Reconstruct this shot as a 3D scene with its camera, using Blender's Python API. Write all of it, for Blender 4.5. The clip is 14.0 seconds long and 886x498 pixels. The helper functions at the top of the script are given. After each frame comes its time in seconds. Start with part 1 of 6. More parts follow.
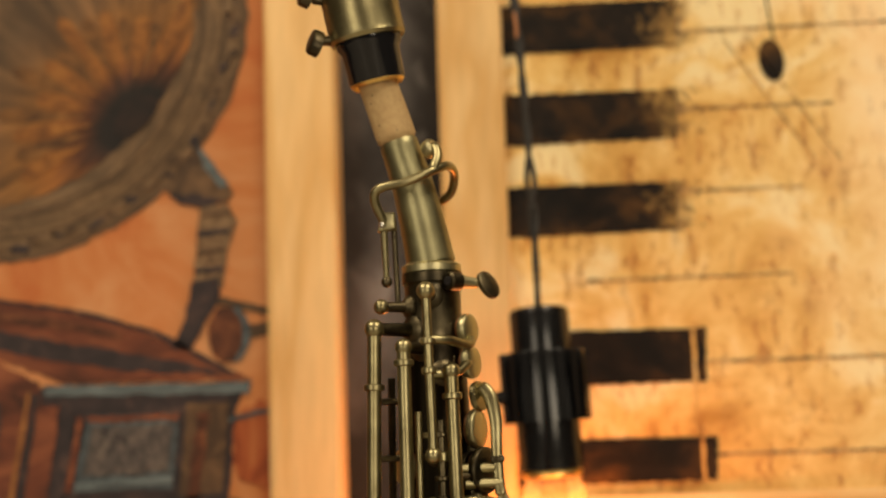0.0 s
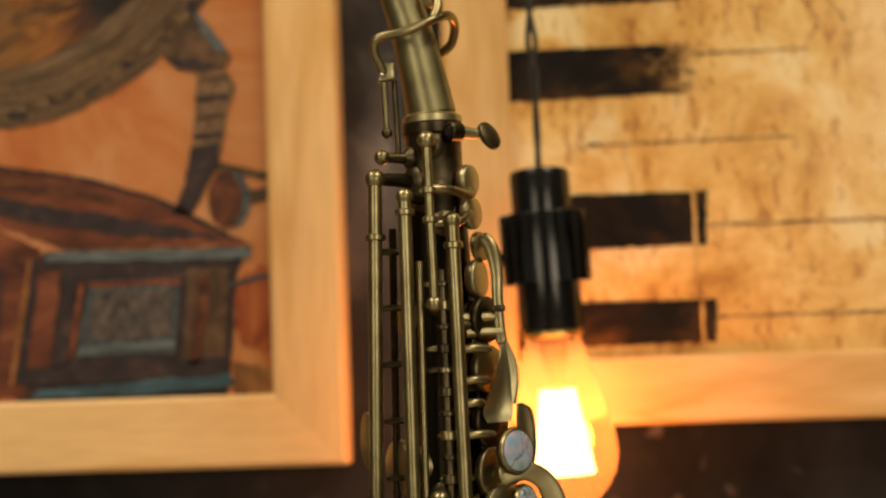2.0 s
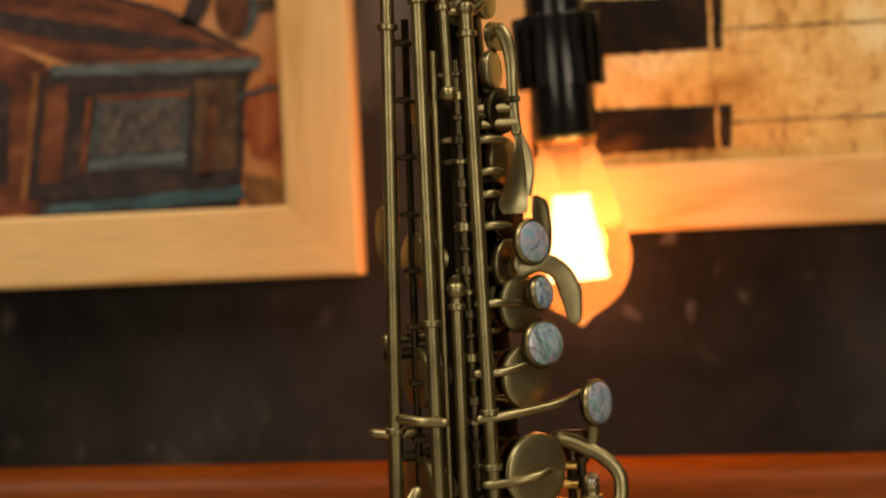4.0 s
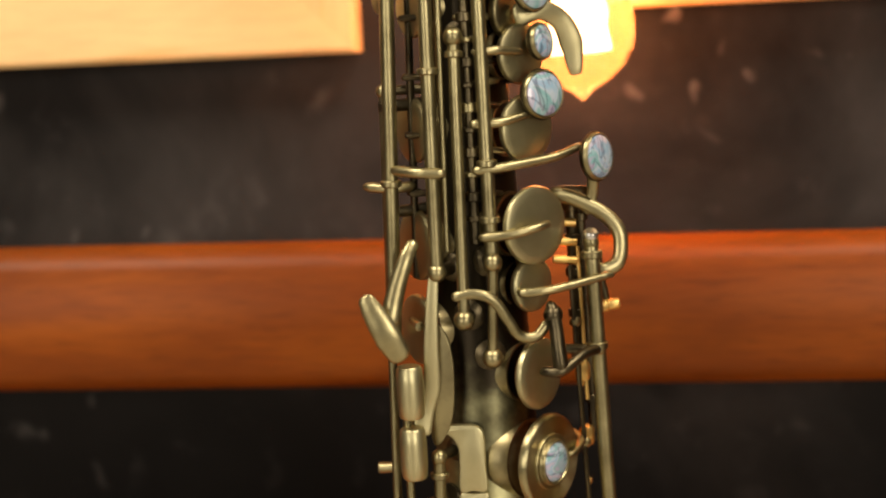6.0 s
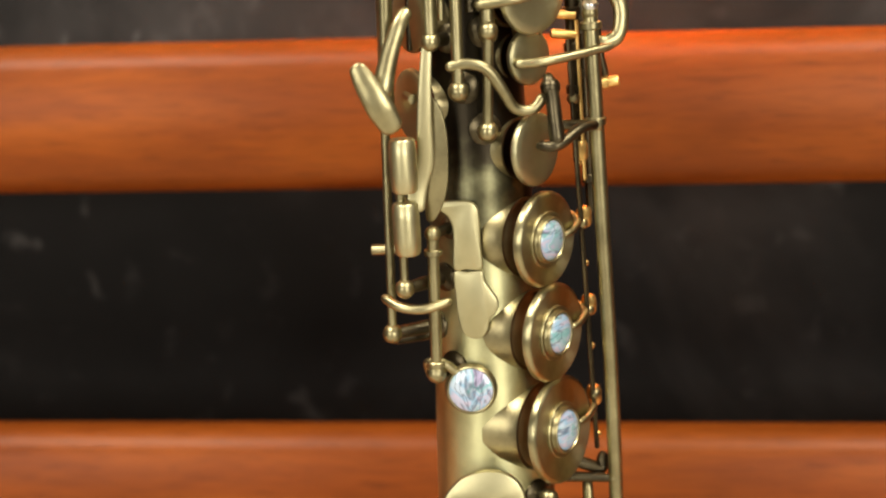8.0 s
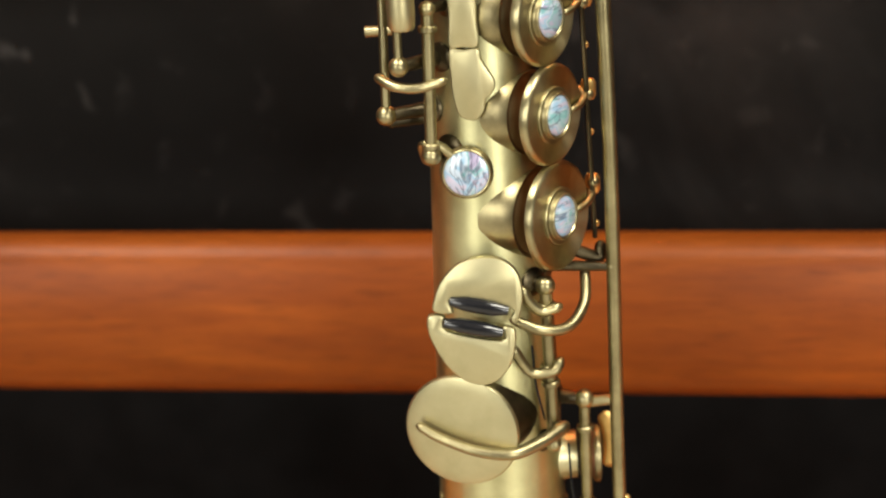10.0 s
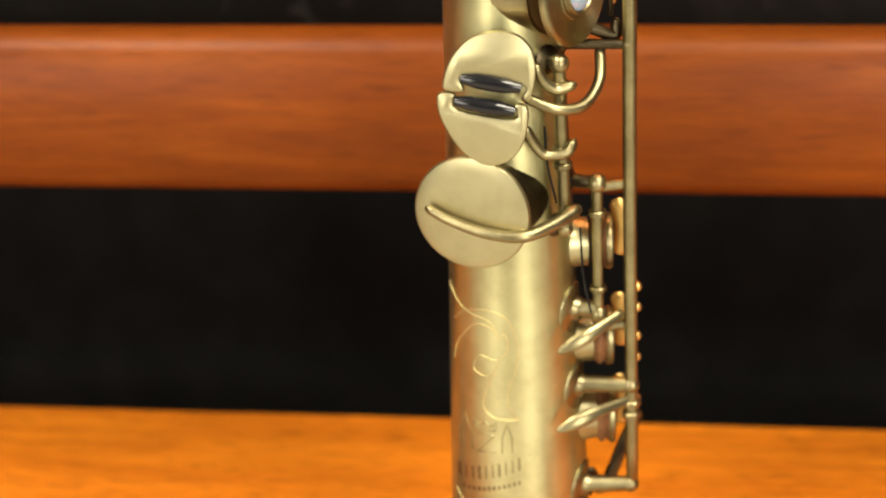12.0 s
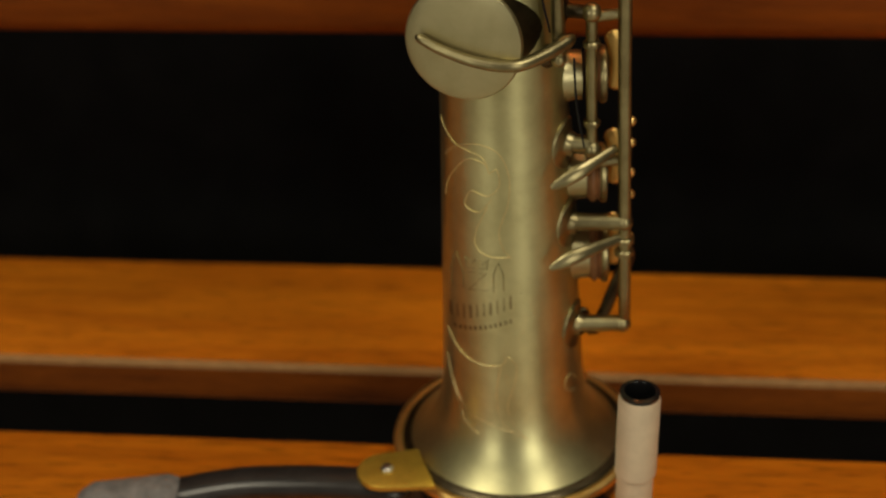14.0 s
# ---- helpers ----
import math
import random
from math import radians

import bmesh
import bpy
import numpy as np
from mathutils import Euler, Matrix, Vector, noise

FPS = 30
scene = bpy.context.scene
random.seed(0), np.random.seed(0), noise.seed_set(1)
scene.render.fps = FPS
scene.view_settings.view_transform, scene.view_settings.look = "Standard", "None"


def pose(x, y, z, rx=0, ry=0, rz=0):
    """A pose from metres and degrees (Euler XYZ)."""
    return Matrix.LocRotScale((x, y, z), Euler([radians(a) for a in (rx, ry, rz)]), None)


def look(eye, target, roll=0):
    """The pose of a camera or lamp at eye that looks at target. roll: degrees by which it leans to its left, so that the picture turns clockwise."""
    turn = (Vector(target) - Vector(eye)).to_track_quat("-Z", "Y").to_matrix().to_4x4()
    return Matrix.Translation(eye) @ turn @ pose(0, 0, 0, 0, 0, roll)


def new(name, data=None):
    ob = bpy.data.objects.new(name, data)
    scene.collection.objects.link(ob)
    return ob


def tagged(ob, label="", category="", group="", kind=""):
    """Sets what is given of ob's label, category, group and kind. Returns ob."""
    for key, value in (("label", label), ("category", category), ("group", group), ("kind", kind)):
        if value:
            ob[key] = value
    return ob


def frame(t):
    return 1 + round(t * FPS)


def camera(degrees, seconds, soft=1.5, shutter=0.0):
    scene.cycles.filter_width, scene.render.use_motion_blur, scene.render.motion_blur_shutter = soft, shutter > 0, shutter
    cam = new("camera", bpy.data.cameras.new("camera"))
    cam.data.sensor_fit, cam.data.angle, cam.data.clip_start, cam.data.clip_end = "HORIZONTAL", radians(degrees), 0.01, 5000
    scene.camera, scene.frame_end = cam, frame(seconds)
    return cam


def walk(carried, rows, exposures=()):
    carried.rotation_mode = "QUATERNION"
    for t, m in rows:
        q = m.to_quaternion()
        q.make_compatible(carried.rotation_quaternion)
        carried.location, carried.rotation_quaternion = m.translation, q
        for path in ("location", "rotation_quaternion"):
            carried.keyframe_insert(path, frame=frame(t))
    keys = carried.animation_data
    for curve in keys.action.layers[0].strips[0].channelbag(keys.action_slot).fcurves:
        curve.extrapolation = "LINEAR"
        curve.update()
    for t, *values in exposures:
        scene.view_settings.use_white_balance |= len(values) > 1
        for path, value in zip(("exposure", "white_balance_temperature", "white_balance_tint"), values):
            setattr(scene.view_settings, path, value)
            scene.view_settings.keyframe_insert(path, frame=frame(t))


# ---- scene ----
cam = camera(35.5, 14.0, soft=2.2)
PATH = [
    (0.0, 0.0231, -0.4831, 0.5849, 98.249, 1.178, 4.375),
    (0.5, 0.0225, -0.4829, 0.5817, 97.398, 1.159, 4.350),
    (1.0, 0.0223, -0.4827, 0.5779, 96.345, 1.228, 4.362),
    (1.5, 0.0221, -0.4817, 0.5740, 95.289, 1.247, 4.363),
    (2.0, 0.0219, -0.4801, 0.5696, 93.948, 1.316, 4.343),
    (4.5, 0.0181, -0.4735, 0.5455, 86.205, 2.050, 4.683),
    (5.0, 0.0178, -0.4707, 0.5387, 84.737, 2.013, 4.670),
    (5.5, 0.0175, -0.4682, 0.5286, 82.889, 1.935, 4.590),
    (6.0, 0.0182, -0.4658, 0.5205, 81.088, 1.952, 4.673),
    (6.5, 0.0189, -0.4645, 0.5141, 79.736, 1.975, 4.686),
    (7.0, 0.0189, -0.4630, 0.5040, 77.924, 1.901, 4.660),
    (9.5, 0.0219, -0.4590, 0.4640, 72.699, 1.760, 5.080),
    (10.0, 0.0213, -0.4581, 0.4552, 70.498, 1.755, 4.989),
    (10.5, 0.0213, -0.4569, 0.4495, 68.688, 1.748, 4.944),
    (11.0, 0.0206, -0.4558, 0.4442, 67.078, 1.703, 4.877),
    (11.5, 0.0198, -0.4551, 0.4375, 65.509, 1.642, 4.873),
    (12.0, 0.0184, -0.4558, 0.4308, 64.062, 1.561, 5.249),
    (12.5, 0.0189, -0.4567, 0.4240, 62.685, 1.568, 5.321),
    (13.0, 0.0192, -0.4561, 0.4212, 61.854, 1.576, 5.284),
    (13.5, 0.0191, -0.4553, 0.4181, 60.861, 1.564, 5.185),
    (14.0, 0.0191, -0.4564, 0.4119, 59.203, 1.423, 5.040),
]
EXPOSURES = [(0, -1.08, 7500, 12), (1.5, -1.1, 7500, 12), (2, -1.3, 7700, 12), (4.5, -1.45, 7500, 12), (5, -1.2, 7100, 12), (5.5, -0.85, 6900, 12), (6, -0.35, 6700, 12), (6.5, 0.0, 6600, 11), (7, 0.24, 6400, 10),
             (9.5, 0.28, 5950, 8), (10.5, 0.34, 5950, 8), (11.5, 0.38, 6300, 9), (13, 0.38, 6700, 9), (13.3, 0.12, 6700, 8), (13.6, -0.42, 6800, 7), (14, -1.32, 6800, 5)]
walk(cam, [(t, pose(*p)) for t, *p in PATH], EXPOSURES)
# shallow focus of the clip's lens, set on the instrument
cam.data.dof.use_dof = True
cam.data.dof.focus_distance = 0.455
cam.data.dof.aperture_fstop = 7.0

# ---------------------------------------------------------------- light
WALL_Y = 0.212
SEAT_Z = 0.038
FLOOR_Z = -0.40
CEIL_Z = 2.10
ROOM_X0, ROOM_X1, ROOM_Y0 = -2.2, 2.2, -3.2

world = bpy.data.worlds.new("sky")
scene.world = world
world.use_nodes = True
wn = world.node_tree
sky = wn.nodes.new("ShaderNodeTexSky")
sky.sky_type = "NISHITA"
sky.sun_disc = False
sky.sun_elevation = radians(35)
sky.sun_rotation = radians(150)
wn.links.new(sky.outputs[0], wn.nodes["Background"].inputs[0])
wn.nodes["Background"].inputs[1].default_value = 0.1


def area_lamp(name, at, target, w, h, power, colour):
    data = bpy.data.lights.new(name, "AREA")
    data.shape, data.size, data.size_y = "RECTANGLE", w, h
    data.energy, data.color = power, colour
    ob = new(name, data)
    ob.matrix_world = look(at, target)
    return ob


# two soft lamps added behind the camera, in openings of an unseen wall
area_lamp("front_fill_light", (-1.62, ROOM_Y0 + 0.03, 1.0), (-0.9, 0, 0.7), 0.9, 1.4, 38, (1.0, 0.91, 0.74))
area_lamp("front_fill_light", (1.55, ROOM_Y0 + 0.03, 1.0), (0.9, 0, 0.7), 0.9, 1.4, 50, (1.0, 0.91, 0.74))
# two unseen lamps added overhead, to brighten the seat and the floor
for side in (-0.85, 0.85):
    area_lamp("overhead_fill_light", (side, -0.75, CEIL_Z - 0.05), (side, -0.70, 0), 0.6, 0.8, 44 if side < 0 else 42, (1.0, 0.90, 0.72))
# the glowing filament of the pendant bulb
glow = bpy.data.lights.new("bulb_light", "POINT")
glow.energy, glow.color, glow.shadow_soft_size = 0.75, (1.0, 0.22, 0.022), 0.013
new("bulb_light", glow).location = (0.0275, 0.150, 0.526)


# ---------------------------------------------------------------- materials
def mat_new(name):
    m = bpy.data.materials.new(name)
    m.use_nodes = True
    nt = m.node_tree
    return m, nt, nt.nodes["Principled BSDF"]


def tex_noise(nt, scale, detail=4, rough=0.55, stretch=(1, 1, 1), coord="Object", dist=0.0, offset=(0, 0, 0)):
    tc = nt.nodes.new("ShaderNodeTexCoord")
    mp = nt.nodes.new("ShaderNodeMapping")
    mp.inputs["Scale"].default_value = stretch
    mp.inputs["Location"].default_value = offset
    nz = nt.nodes.new("ShaderNodeTexNoise")
    nz.inputs["Scale"].default_value = scale
    nz.inputs["Detail"].default_value = detail
    nz.inputs["Roughness"].default_value = rough
    nz.inputs["Distortion"].default_value = dist
    nt.links.new(tc.outputs[coord], mp.inputs["Vector"])
    nt.links.new(mp.outputs[0], nz.inputs["Vector"])
    return nz


def ramp(nt, src, stops):
    r = nt.nodes.new("ShaderNodeValToRGB")
    while len(r.color_ramp.elements) < len(stops):
        r.color_ramp.elements.new(0.5)
    for e, (p, c) in zip(r.color_ramp.elements, stops):
        e.position = p
        e.color = (*c, 1) if len(c) == 3 else c
    nt.links.new(src, r.inputs[0])
    return r


def mix_colour(nt, a, b, fac, mode="MIX"):
    m = nt.nodes.new("ShaderNodeMix")
    m.data_type, m.blend_type = "RGBA", mode
    for sock, val in ((m.inputs[0], fac), (m.inputs[6], a), (m.inputs[7], b)):
        if hasattr(val, "links"):
            nt.links.new(val, sock)
        else:
            sock.default_value = val if isinstance(val, float) else (*val, 1)
    return m.outputs[2]


def add_bump(nt, bsdf, src, strength, distance):
    b = nt.nodes.new("ShaderNodeBump")
    b.inputs["Strength"].default_value = strength
    b.inputs["Distance"].default_value = distance
    nt.links.new(src, b.inputs["Height"])
    nt.links.new(b.outputs[0], bsdf.inputs["Normal"])


def brass_material(name, light, dark, rough, fine=2600):
    """Brushed antique brass with a blotchy patina."""
    m, nt, b = mat_new(name)
    patina = tex_noise(nt, 70, 5, 0.6)
    fac = ramp(nt, patina.outputs[0], [(0.34, (0, 0, 0)), (0.62, (1, 1, 1))])
    col = mix_colour(nt, dark, light, fac.outputs[0])
    nt.links.new(col, b.inputs["Base Color"])
    b.inputs["Metallic"].default_value = 1.0
    brush = tex_noise(nt, fine, 2, 0.5, (1, 1, 0.06))
    r = ramp(nt, brush.outputs[0], [(0.3, (rough - 0.02,) * 3), (0.7, (rough + 0.03,) * 3)])
    nt.links.new(r.outputs[0], b.inputs["Roughness"])
    add_bump(nt, b, brush.outputs[0], 0.004, 0.0002)
    return m


BRASS = brass_material("antique_brass", (0.53, 0.48, 0.285), (0.46, 0.415, 0.24), 0.40)


def graded_brass(name, light, dark, rough, z_low, z_high):
    """Antique brass, lighter at the bell, that blends to black-brown upwards and down the key side."""
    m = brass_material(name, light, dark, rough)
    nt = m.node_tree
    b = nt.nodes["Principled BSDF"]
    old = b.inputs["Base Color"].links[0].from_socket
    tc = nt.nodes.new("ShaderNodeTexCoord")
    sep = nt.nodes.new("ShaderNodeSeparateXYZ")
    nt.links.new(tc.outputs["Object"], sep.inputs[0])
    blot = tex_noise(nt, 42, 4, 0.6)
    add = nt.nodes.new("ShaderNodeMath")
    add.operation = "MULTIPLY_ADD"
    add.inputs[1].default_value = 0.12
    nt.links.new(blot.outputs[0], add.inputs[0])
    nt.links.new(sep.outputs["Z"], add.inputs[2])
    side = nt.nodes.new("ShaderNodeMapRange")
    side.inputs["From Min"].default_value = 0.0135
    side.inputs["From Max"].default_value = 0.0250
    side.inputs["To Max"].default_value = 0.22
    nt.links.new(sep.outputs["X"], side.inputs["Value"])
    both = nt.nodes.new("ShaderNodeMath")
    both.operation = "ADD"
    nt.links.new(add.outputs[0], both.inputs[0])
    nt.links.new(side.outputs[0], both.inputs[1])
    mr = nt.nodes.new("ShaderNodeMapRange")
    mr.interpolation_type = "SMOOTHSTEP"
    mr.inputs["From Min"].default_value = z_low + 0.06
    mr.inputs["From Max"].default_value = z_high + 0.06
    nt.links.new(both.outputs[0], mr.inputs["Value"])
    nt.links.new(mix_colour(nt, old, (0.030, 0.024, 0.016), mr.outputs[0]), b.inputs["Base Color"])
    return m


def turned_brass(name, light, dark, rough):
    """Brass faces finished on the lathe: fine rings round the axis that stretch the highlights outwards."""
    m = brass_material(name, light, dark, rough, 900)
    nt = m.node_tree
    b = nt.nodes["Principled BSDF"]
    tan = nt.nodes.new("ShaderNodeTangent")
    tan.direction_type, tan.axis = "RADIAL", "Z"
    nt.links.new(tan.outputs[0], b.inputs["Tangent"])
    b.inputs["Anisotropic"].default_value = 0.8
    b.inputs["Anisotropic Rotation"].default_value = 0.25
    return m


BODY_BRASS = graded_brass("body_brass", (0.68, 0.655, 0.375), (0.55, 0.52, 0.285), 0.40, 0.280, 0.370)
# the tube is brushed round its axis, which draws its highlights out lengthways
brushing = BODY_BRASS.node_tree.nodes.new("ShaderNodeTangent")
brushing.direction_type, brushing.axis = "RADIAL", "Z"
BODY_BRASS.node_tree.links.new(brushing.outputs[0], BODY_BRASS.node_tree.nodes["Principled BSDF"].inputs["Tangent"])
BODY_BRASS.node_tree.nodes["Principled BSDF"].inputs["Anisotropic"].default_value = 0.5
BODY_BRASS.node_tree.nodes["Principled BSDF"].inputs["Anisotropic Rotation"].default_value = 0.25
BRASS_ROD = brass_material("rod_brass", (0.39, 0.34, 0.188), (0.24, 0.205, 0.11), 0.345)
NECK_BRASS = brass_material("neck_brass", (0.36, 0.33, 0.19), (0.25, 0.225, 0.125), 0.42)
BRASS_DARK = brass_material("dark_brass", (0.13, 0.105, 0.062), (0.045, 0.037, 0.024), 0.36)
BRASS_GOLD = brass_material("bright_brass", (0.95, 0.66, 0.24), (0.82, 0.53, 0.17), 0.40)
BRASS_MID = brass_material("dull_brass", (0.40, 0.345, 0.19), (0.20, 0.165, 0.09), 0.36)
BRASS_TURNED = turned_brass("turned_brass", (0.50, 0.44, 0.25), (0.33, 0.285, 0.155), 0.34)


def plain(name, colour, rough, metal=0.0, scale=200, vary=0.25, bump=0.0, coat=0.0):
    m, nt, b = mat_new(name)
    n = tex_noise(nt, scale, 5, 0.6)
    lo = tuple(c * (1 - vary) for c in colour)
    hi = tuple(min(1, c * (1 + vary)) for c in colour)
    r = ramp(nt, n.outputs[0], [(0.3, lo), (0.7, hi)])
    nt.links.new(r.outputs[0], b.inputs["Base Color"])
    b.inputs["Roughness"].default_value = rough
    b.inputs["Metallic"].default_value = metal
    b.inputs["Coat Weight"].default_value = coat
    if bump:
        add_bump(nt, b, n.outputs[0], bump, 0.0006)
    return m


BRASS_LINE = plain("engraved_brass", (0.74, 0.62, 0.32), 0.45, metal=0.7, vary=0.15)
BLACK_PLASTIC = plain("black_plastic", (0.006, 0.006, 0.0065), 0.22, vary=0.3)
EBONITE = plain("black_ebonite", (0.01, 0.01, 0.012), 0.12, vary=0.2)
BLACK_CORD = plain("black_cord", (0.018, 0.016, 0.015), 0.6, scale=900, vary=0.4, bump=0.4)
RUBBER_GREY = plain("grey_rubber", (0.16, 0.15, 0.15), 0.7, vary=0.3, bump=0.2)
PAD = plain("leather_pad", (0.19, 0.080, 0.030), 0.55, vary=0.3, bump=0.2)
STEEL = plain("steel_screw", (0.62, 0.60, 0.57), 0.28, metal=1.0, vary=0.2)
PEG_CREAM = plain("cream_plastic", (0.62, 0.50, 0.36), 0.45, vary=0.1, scale=90, bump=0.05)
BLACK_METAL = plain("black_metal", (0.02, 0.018, 0.018), 0.28, vary=0.3)
SPRING = plain("blued_spring", (0.02, 0.022, 0.03), 0.3, metal=0.9)


def cork_material():
    m, nt, b = mat_new("cork")
    n = tex_noise(nt, 420, 4, 0.6)
    base = ramp(nt, n.outputs[0], [(0.3, (0.45, 0.29, 0.135)), (0.7, (0.54, 0.37, 0.18))])
    tc = nt.nodes.new("ShaderNodeTexCoord")
    v = nt.nodes.new("ShaderNodeTexVoronoi")
    v.inputs["Scale"].default_value = 420
    nt.links.new(tc.outputs["Object"], v.inputs["Vector"])
    speck = ramp(nt, v.outputs["Distance"], [(0.10, (0.35, 0.35, 0.35)), (0.2, (1, 1, 1))])
    nt.links.new(mix_colour(nt, base.outputs[0], speck.outputs[0], 1.0, "MULTIPLY"), b.inputs["Base Color"])
    b.inputs["Roughness"].default_value = 0.85
    add_bump(nt, b, n.outputs[0], 0.3, 0.0004)
    return m


CORK = cork_material()


def pearl_material():
    """Abalone shell: folded bands of pink, green and blue with dark growth lines, under a clear coat."""
    m, nt, b = mat_new("abalone")
    oi = nt.nodes.new("ShaderNodeObjectInfo")
    sh = nt.nodes.new("ShaderNodeVectorMath")
    sh.operation = "MULTIPLY_ADD"
    tc = nt.nodes.new("ShaderNodeTexCoord")
    nt.links.new(oi.outputs["Random"], sh.inputs[0])
    sh.inputs[1].default_value = (0.7, 1.3, 0.4)
    nt.links.new(tc.outputs["Object"], sh.inputs[2])

    def noise(scale, detail, dist, stretch):
        mp = nt.nodes.new("ShaderNodeMapping")
        mp.inputs["Scale"].default_value = stretch
        nt.links.new(sh.outputs[0], mp.inputs["Vector"])
        n = nt.nodes.new("ShaderNodeTexNoise")
        n.inputs["Scale"].default_value = scale
        n.inputs["Detail"].default_value = detail
        n.inputs["Distortion"].default_value = dist
        nt.links.new(mp.outputs[0], n.inputs["Vector"])
        return n

    nz = noise(105, 2.5, 1.1, (1.0, 0.55, 1.0))
    r = ramp(nt, nz.outputs[0], [(0.28, (0.10, 0.14, 0.20)), (0.37, (0.40, 0.34, 0.50)), (0.44, (0.18, 0.40, 0.42)), (0.50, (0.46, 0.52, 0.62)),
                                 (0.555, (0.26, 0.42, 0.58)), (0.61, (0.48, 0.42, 0.54)), (0.68, (0.22, 0.42, 0.60)), (0.76, (0.50, 0.42, 0.50))])
    vein = noise(80, 3, 2.2, (1.3, 0.5, 1.0))
    lines = ramp(nt, vein.outputs[0], [(0.455, (1, 1, 1)), (0.485, (0.16, 0.15, 0.19)), (0.50, (0.30, 0.30, 0.34)), (0.53, (1, 1, 1))])
    nt.links.new(mix_colour(nt, r.outputs[0], lines.outputs[0], 0.75, "MULTIPLY"), b.inputs["Base Color"])
    b.inputs["Roughness"].default_value = 0.3
    b.inputs["Coat Weight"].default_value = 0.8
    b.inputs["Coat Roughness"].default_value = 0.05
    add_bump(nt, b, nz.outputs[0], 0.12, 0.0006)
    return m


PEARL = pearl_material()


def wood_material(name, light, mid, dark, scale, stretch, rough, coat=0.0, bump=0.15, ring=9.0, spec=0.4, pore=0.72, cloud=0.78, flecks=0.0):
    """Wood with a long grain: growth bands and fine pores."""
    m, nt, b = mat_new(name)
    oi = nt.nodes.new("ShaderNodeObjectInfo")
    tc = nt.nodes.new("ShaderNodeTexCoord")
    mp = nt.nodes.new("ShaderNodeMapping")
    mp.inputs["Scale"].default_value = stretch
    nt.links.new(tc.outputs["Object"], mp.inputs["Vector"])
    sh = nt.nodes.new("ShaderNodeVectorMath")
    sh.operation = "MULTIPLY_ADD"
    sh.inputs[1].default_value = (3.1, 1.7, 2.3)
    nt.links.new(oi.outputs["Random"], sh.inputs[0])
    nt.links.new(mp.outputs[0], sh.inputs[2])
    wave = nt.nodes.new("ShaderNodeTexNoise")
    wave.inputs["Scale"].default_value = scale
    wave.inputs["Detail"].default_value = 3
    wave.inputs["Distortion"].default_value = 0.8
    nt.links.new(sh.outputs[0], wave.inputs["Vector"])
    # rings out of a repeated height field
    mul = nt.nodes.new("ShaderNodeMath")
    mul.operation = "MULTIPLY"
    mul.inputs[1].default_value = ring
    nt.links.new(wave.outputs[0], mul.inputs[0])
    frac = nt.nodes.new("ShaderNodeMath")
    frac.operation = "PINGPONG"
    frac.inputs[1].default_value = 1.0
    nt.links.new(mul.outputs[0], frac.inputs[0])
    r = ramp(nt, frac.outputs[0], [(0.0, light), (0.6, mid), (1.0, dark)])
    fine = nt.nodes.new("ShaderNodeTexNoise")
    fine.inputs["Scale"].default_value = scale * 14
    fine.inputs["Detail"].default_value = 3
    nt.links.new(sh.outputs[0], fine.inputs["Vector"])
    fr = ramp(nt, fine.outputs[0], [(0.35, (pore,) * 3), (0.6, (1, 1, 1))])
    big = tex_noise(nt, 9, 4, 0.55, tuple(0.4 + 0.6 * min(1.0, q) for q in stretch))
    br = ramp(nt, big.outputs[0], [(0.3, (cloud,) * 3), (0.7, (1.1, 1.1, 1.1))])
    c1 = mix_colour(nt, r.outputs[0], fr.outputs[0], 0.7, "MULTIPLY")
    if flecks:
        short = tex_noise(nt, 520, 2, 0.5, tuple(0.10 if q < 1 else 1.0 for q in stretch), offset=(1, 4, 2))
        fl = ramp(nt, short.outputs[0], [(0.58, (1, 1, 1)), (0.68, (1 - flecks,) * 3)])
        c1 = mix_colour(nt, c1, fl.outputs[0], 1.0, "MULTIPLY")
    nt.links.new(mix_colour(nt, c1, br.outputs[0], 0.8, "MULTIPLY"), b.inputs["Base Color"])
    b.inputs["Roughness"].default_value = rough
    b.inputs["Coat Weight"].default_value = coat
    b.inputs["Specular IOR Level"].default_value = spec
    b.inputs["Coat Roughness"].default_value = 0.25
    add_bump(nt, b, fine.outputs[0], bump, 0.0004)
    return m


PINE_H = wood_material("pine_rail", (0.86, 0.57, 0.27), (0.84, 0.545, 0.25), (0.73, 0.42, 0.155), 7, (0.5, 3.2, 3.2), 0.5, ring=7, pore=0.9, cloud=0.92)
PINE_V = wood_material("pine_stile", (0.86, 0.57, 0.27), (0.84, 0.545, 0.25), (0.73, 0.42, 0.155), 7, (3.2, 3.2, 0.4), 0.5, ring=6, pore=0.9, cloud=0.92)
MAHOGANY = wood_material("varnished_mahogany", (0.315, 0.078, 0.0065), (0.275, 0.064, 0.0054), (0.205, 0.044, 0.0040), 20, (0.22, 2.5, 2.5), 0.42, coat=0.02, ring=2.0, spec=0.16, pore=0.78, cloud=0.60, flecks=0.2)
AMBER_WOOD = wood_material("amber_varnished_wood", (0.78, 0.232, 0.013), (0.70, 0.200, 0.011), (0.57, 0.150, 0.008), 22, (0.22, 2.5, 2.5), 0.42, coat=0.06, ring=2.4, spec=0.22, pore=0.70, cloud=0.62, flecks=0.45)
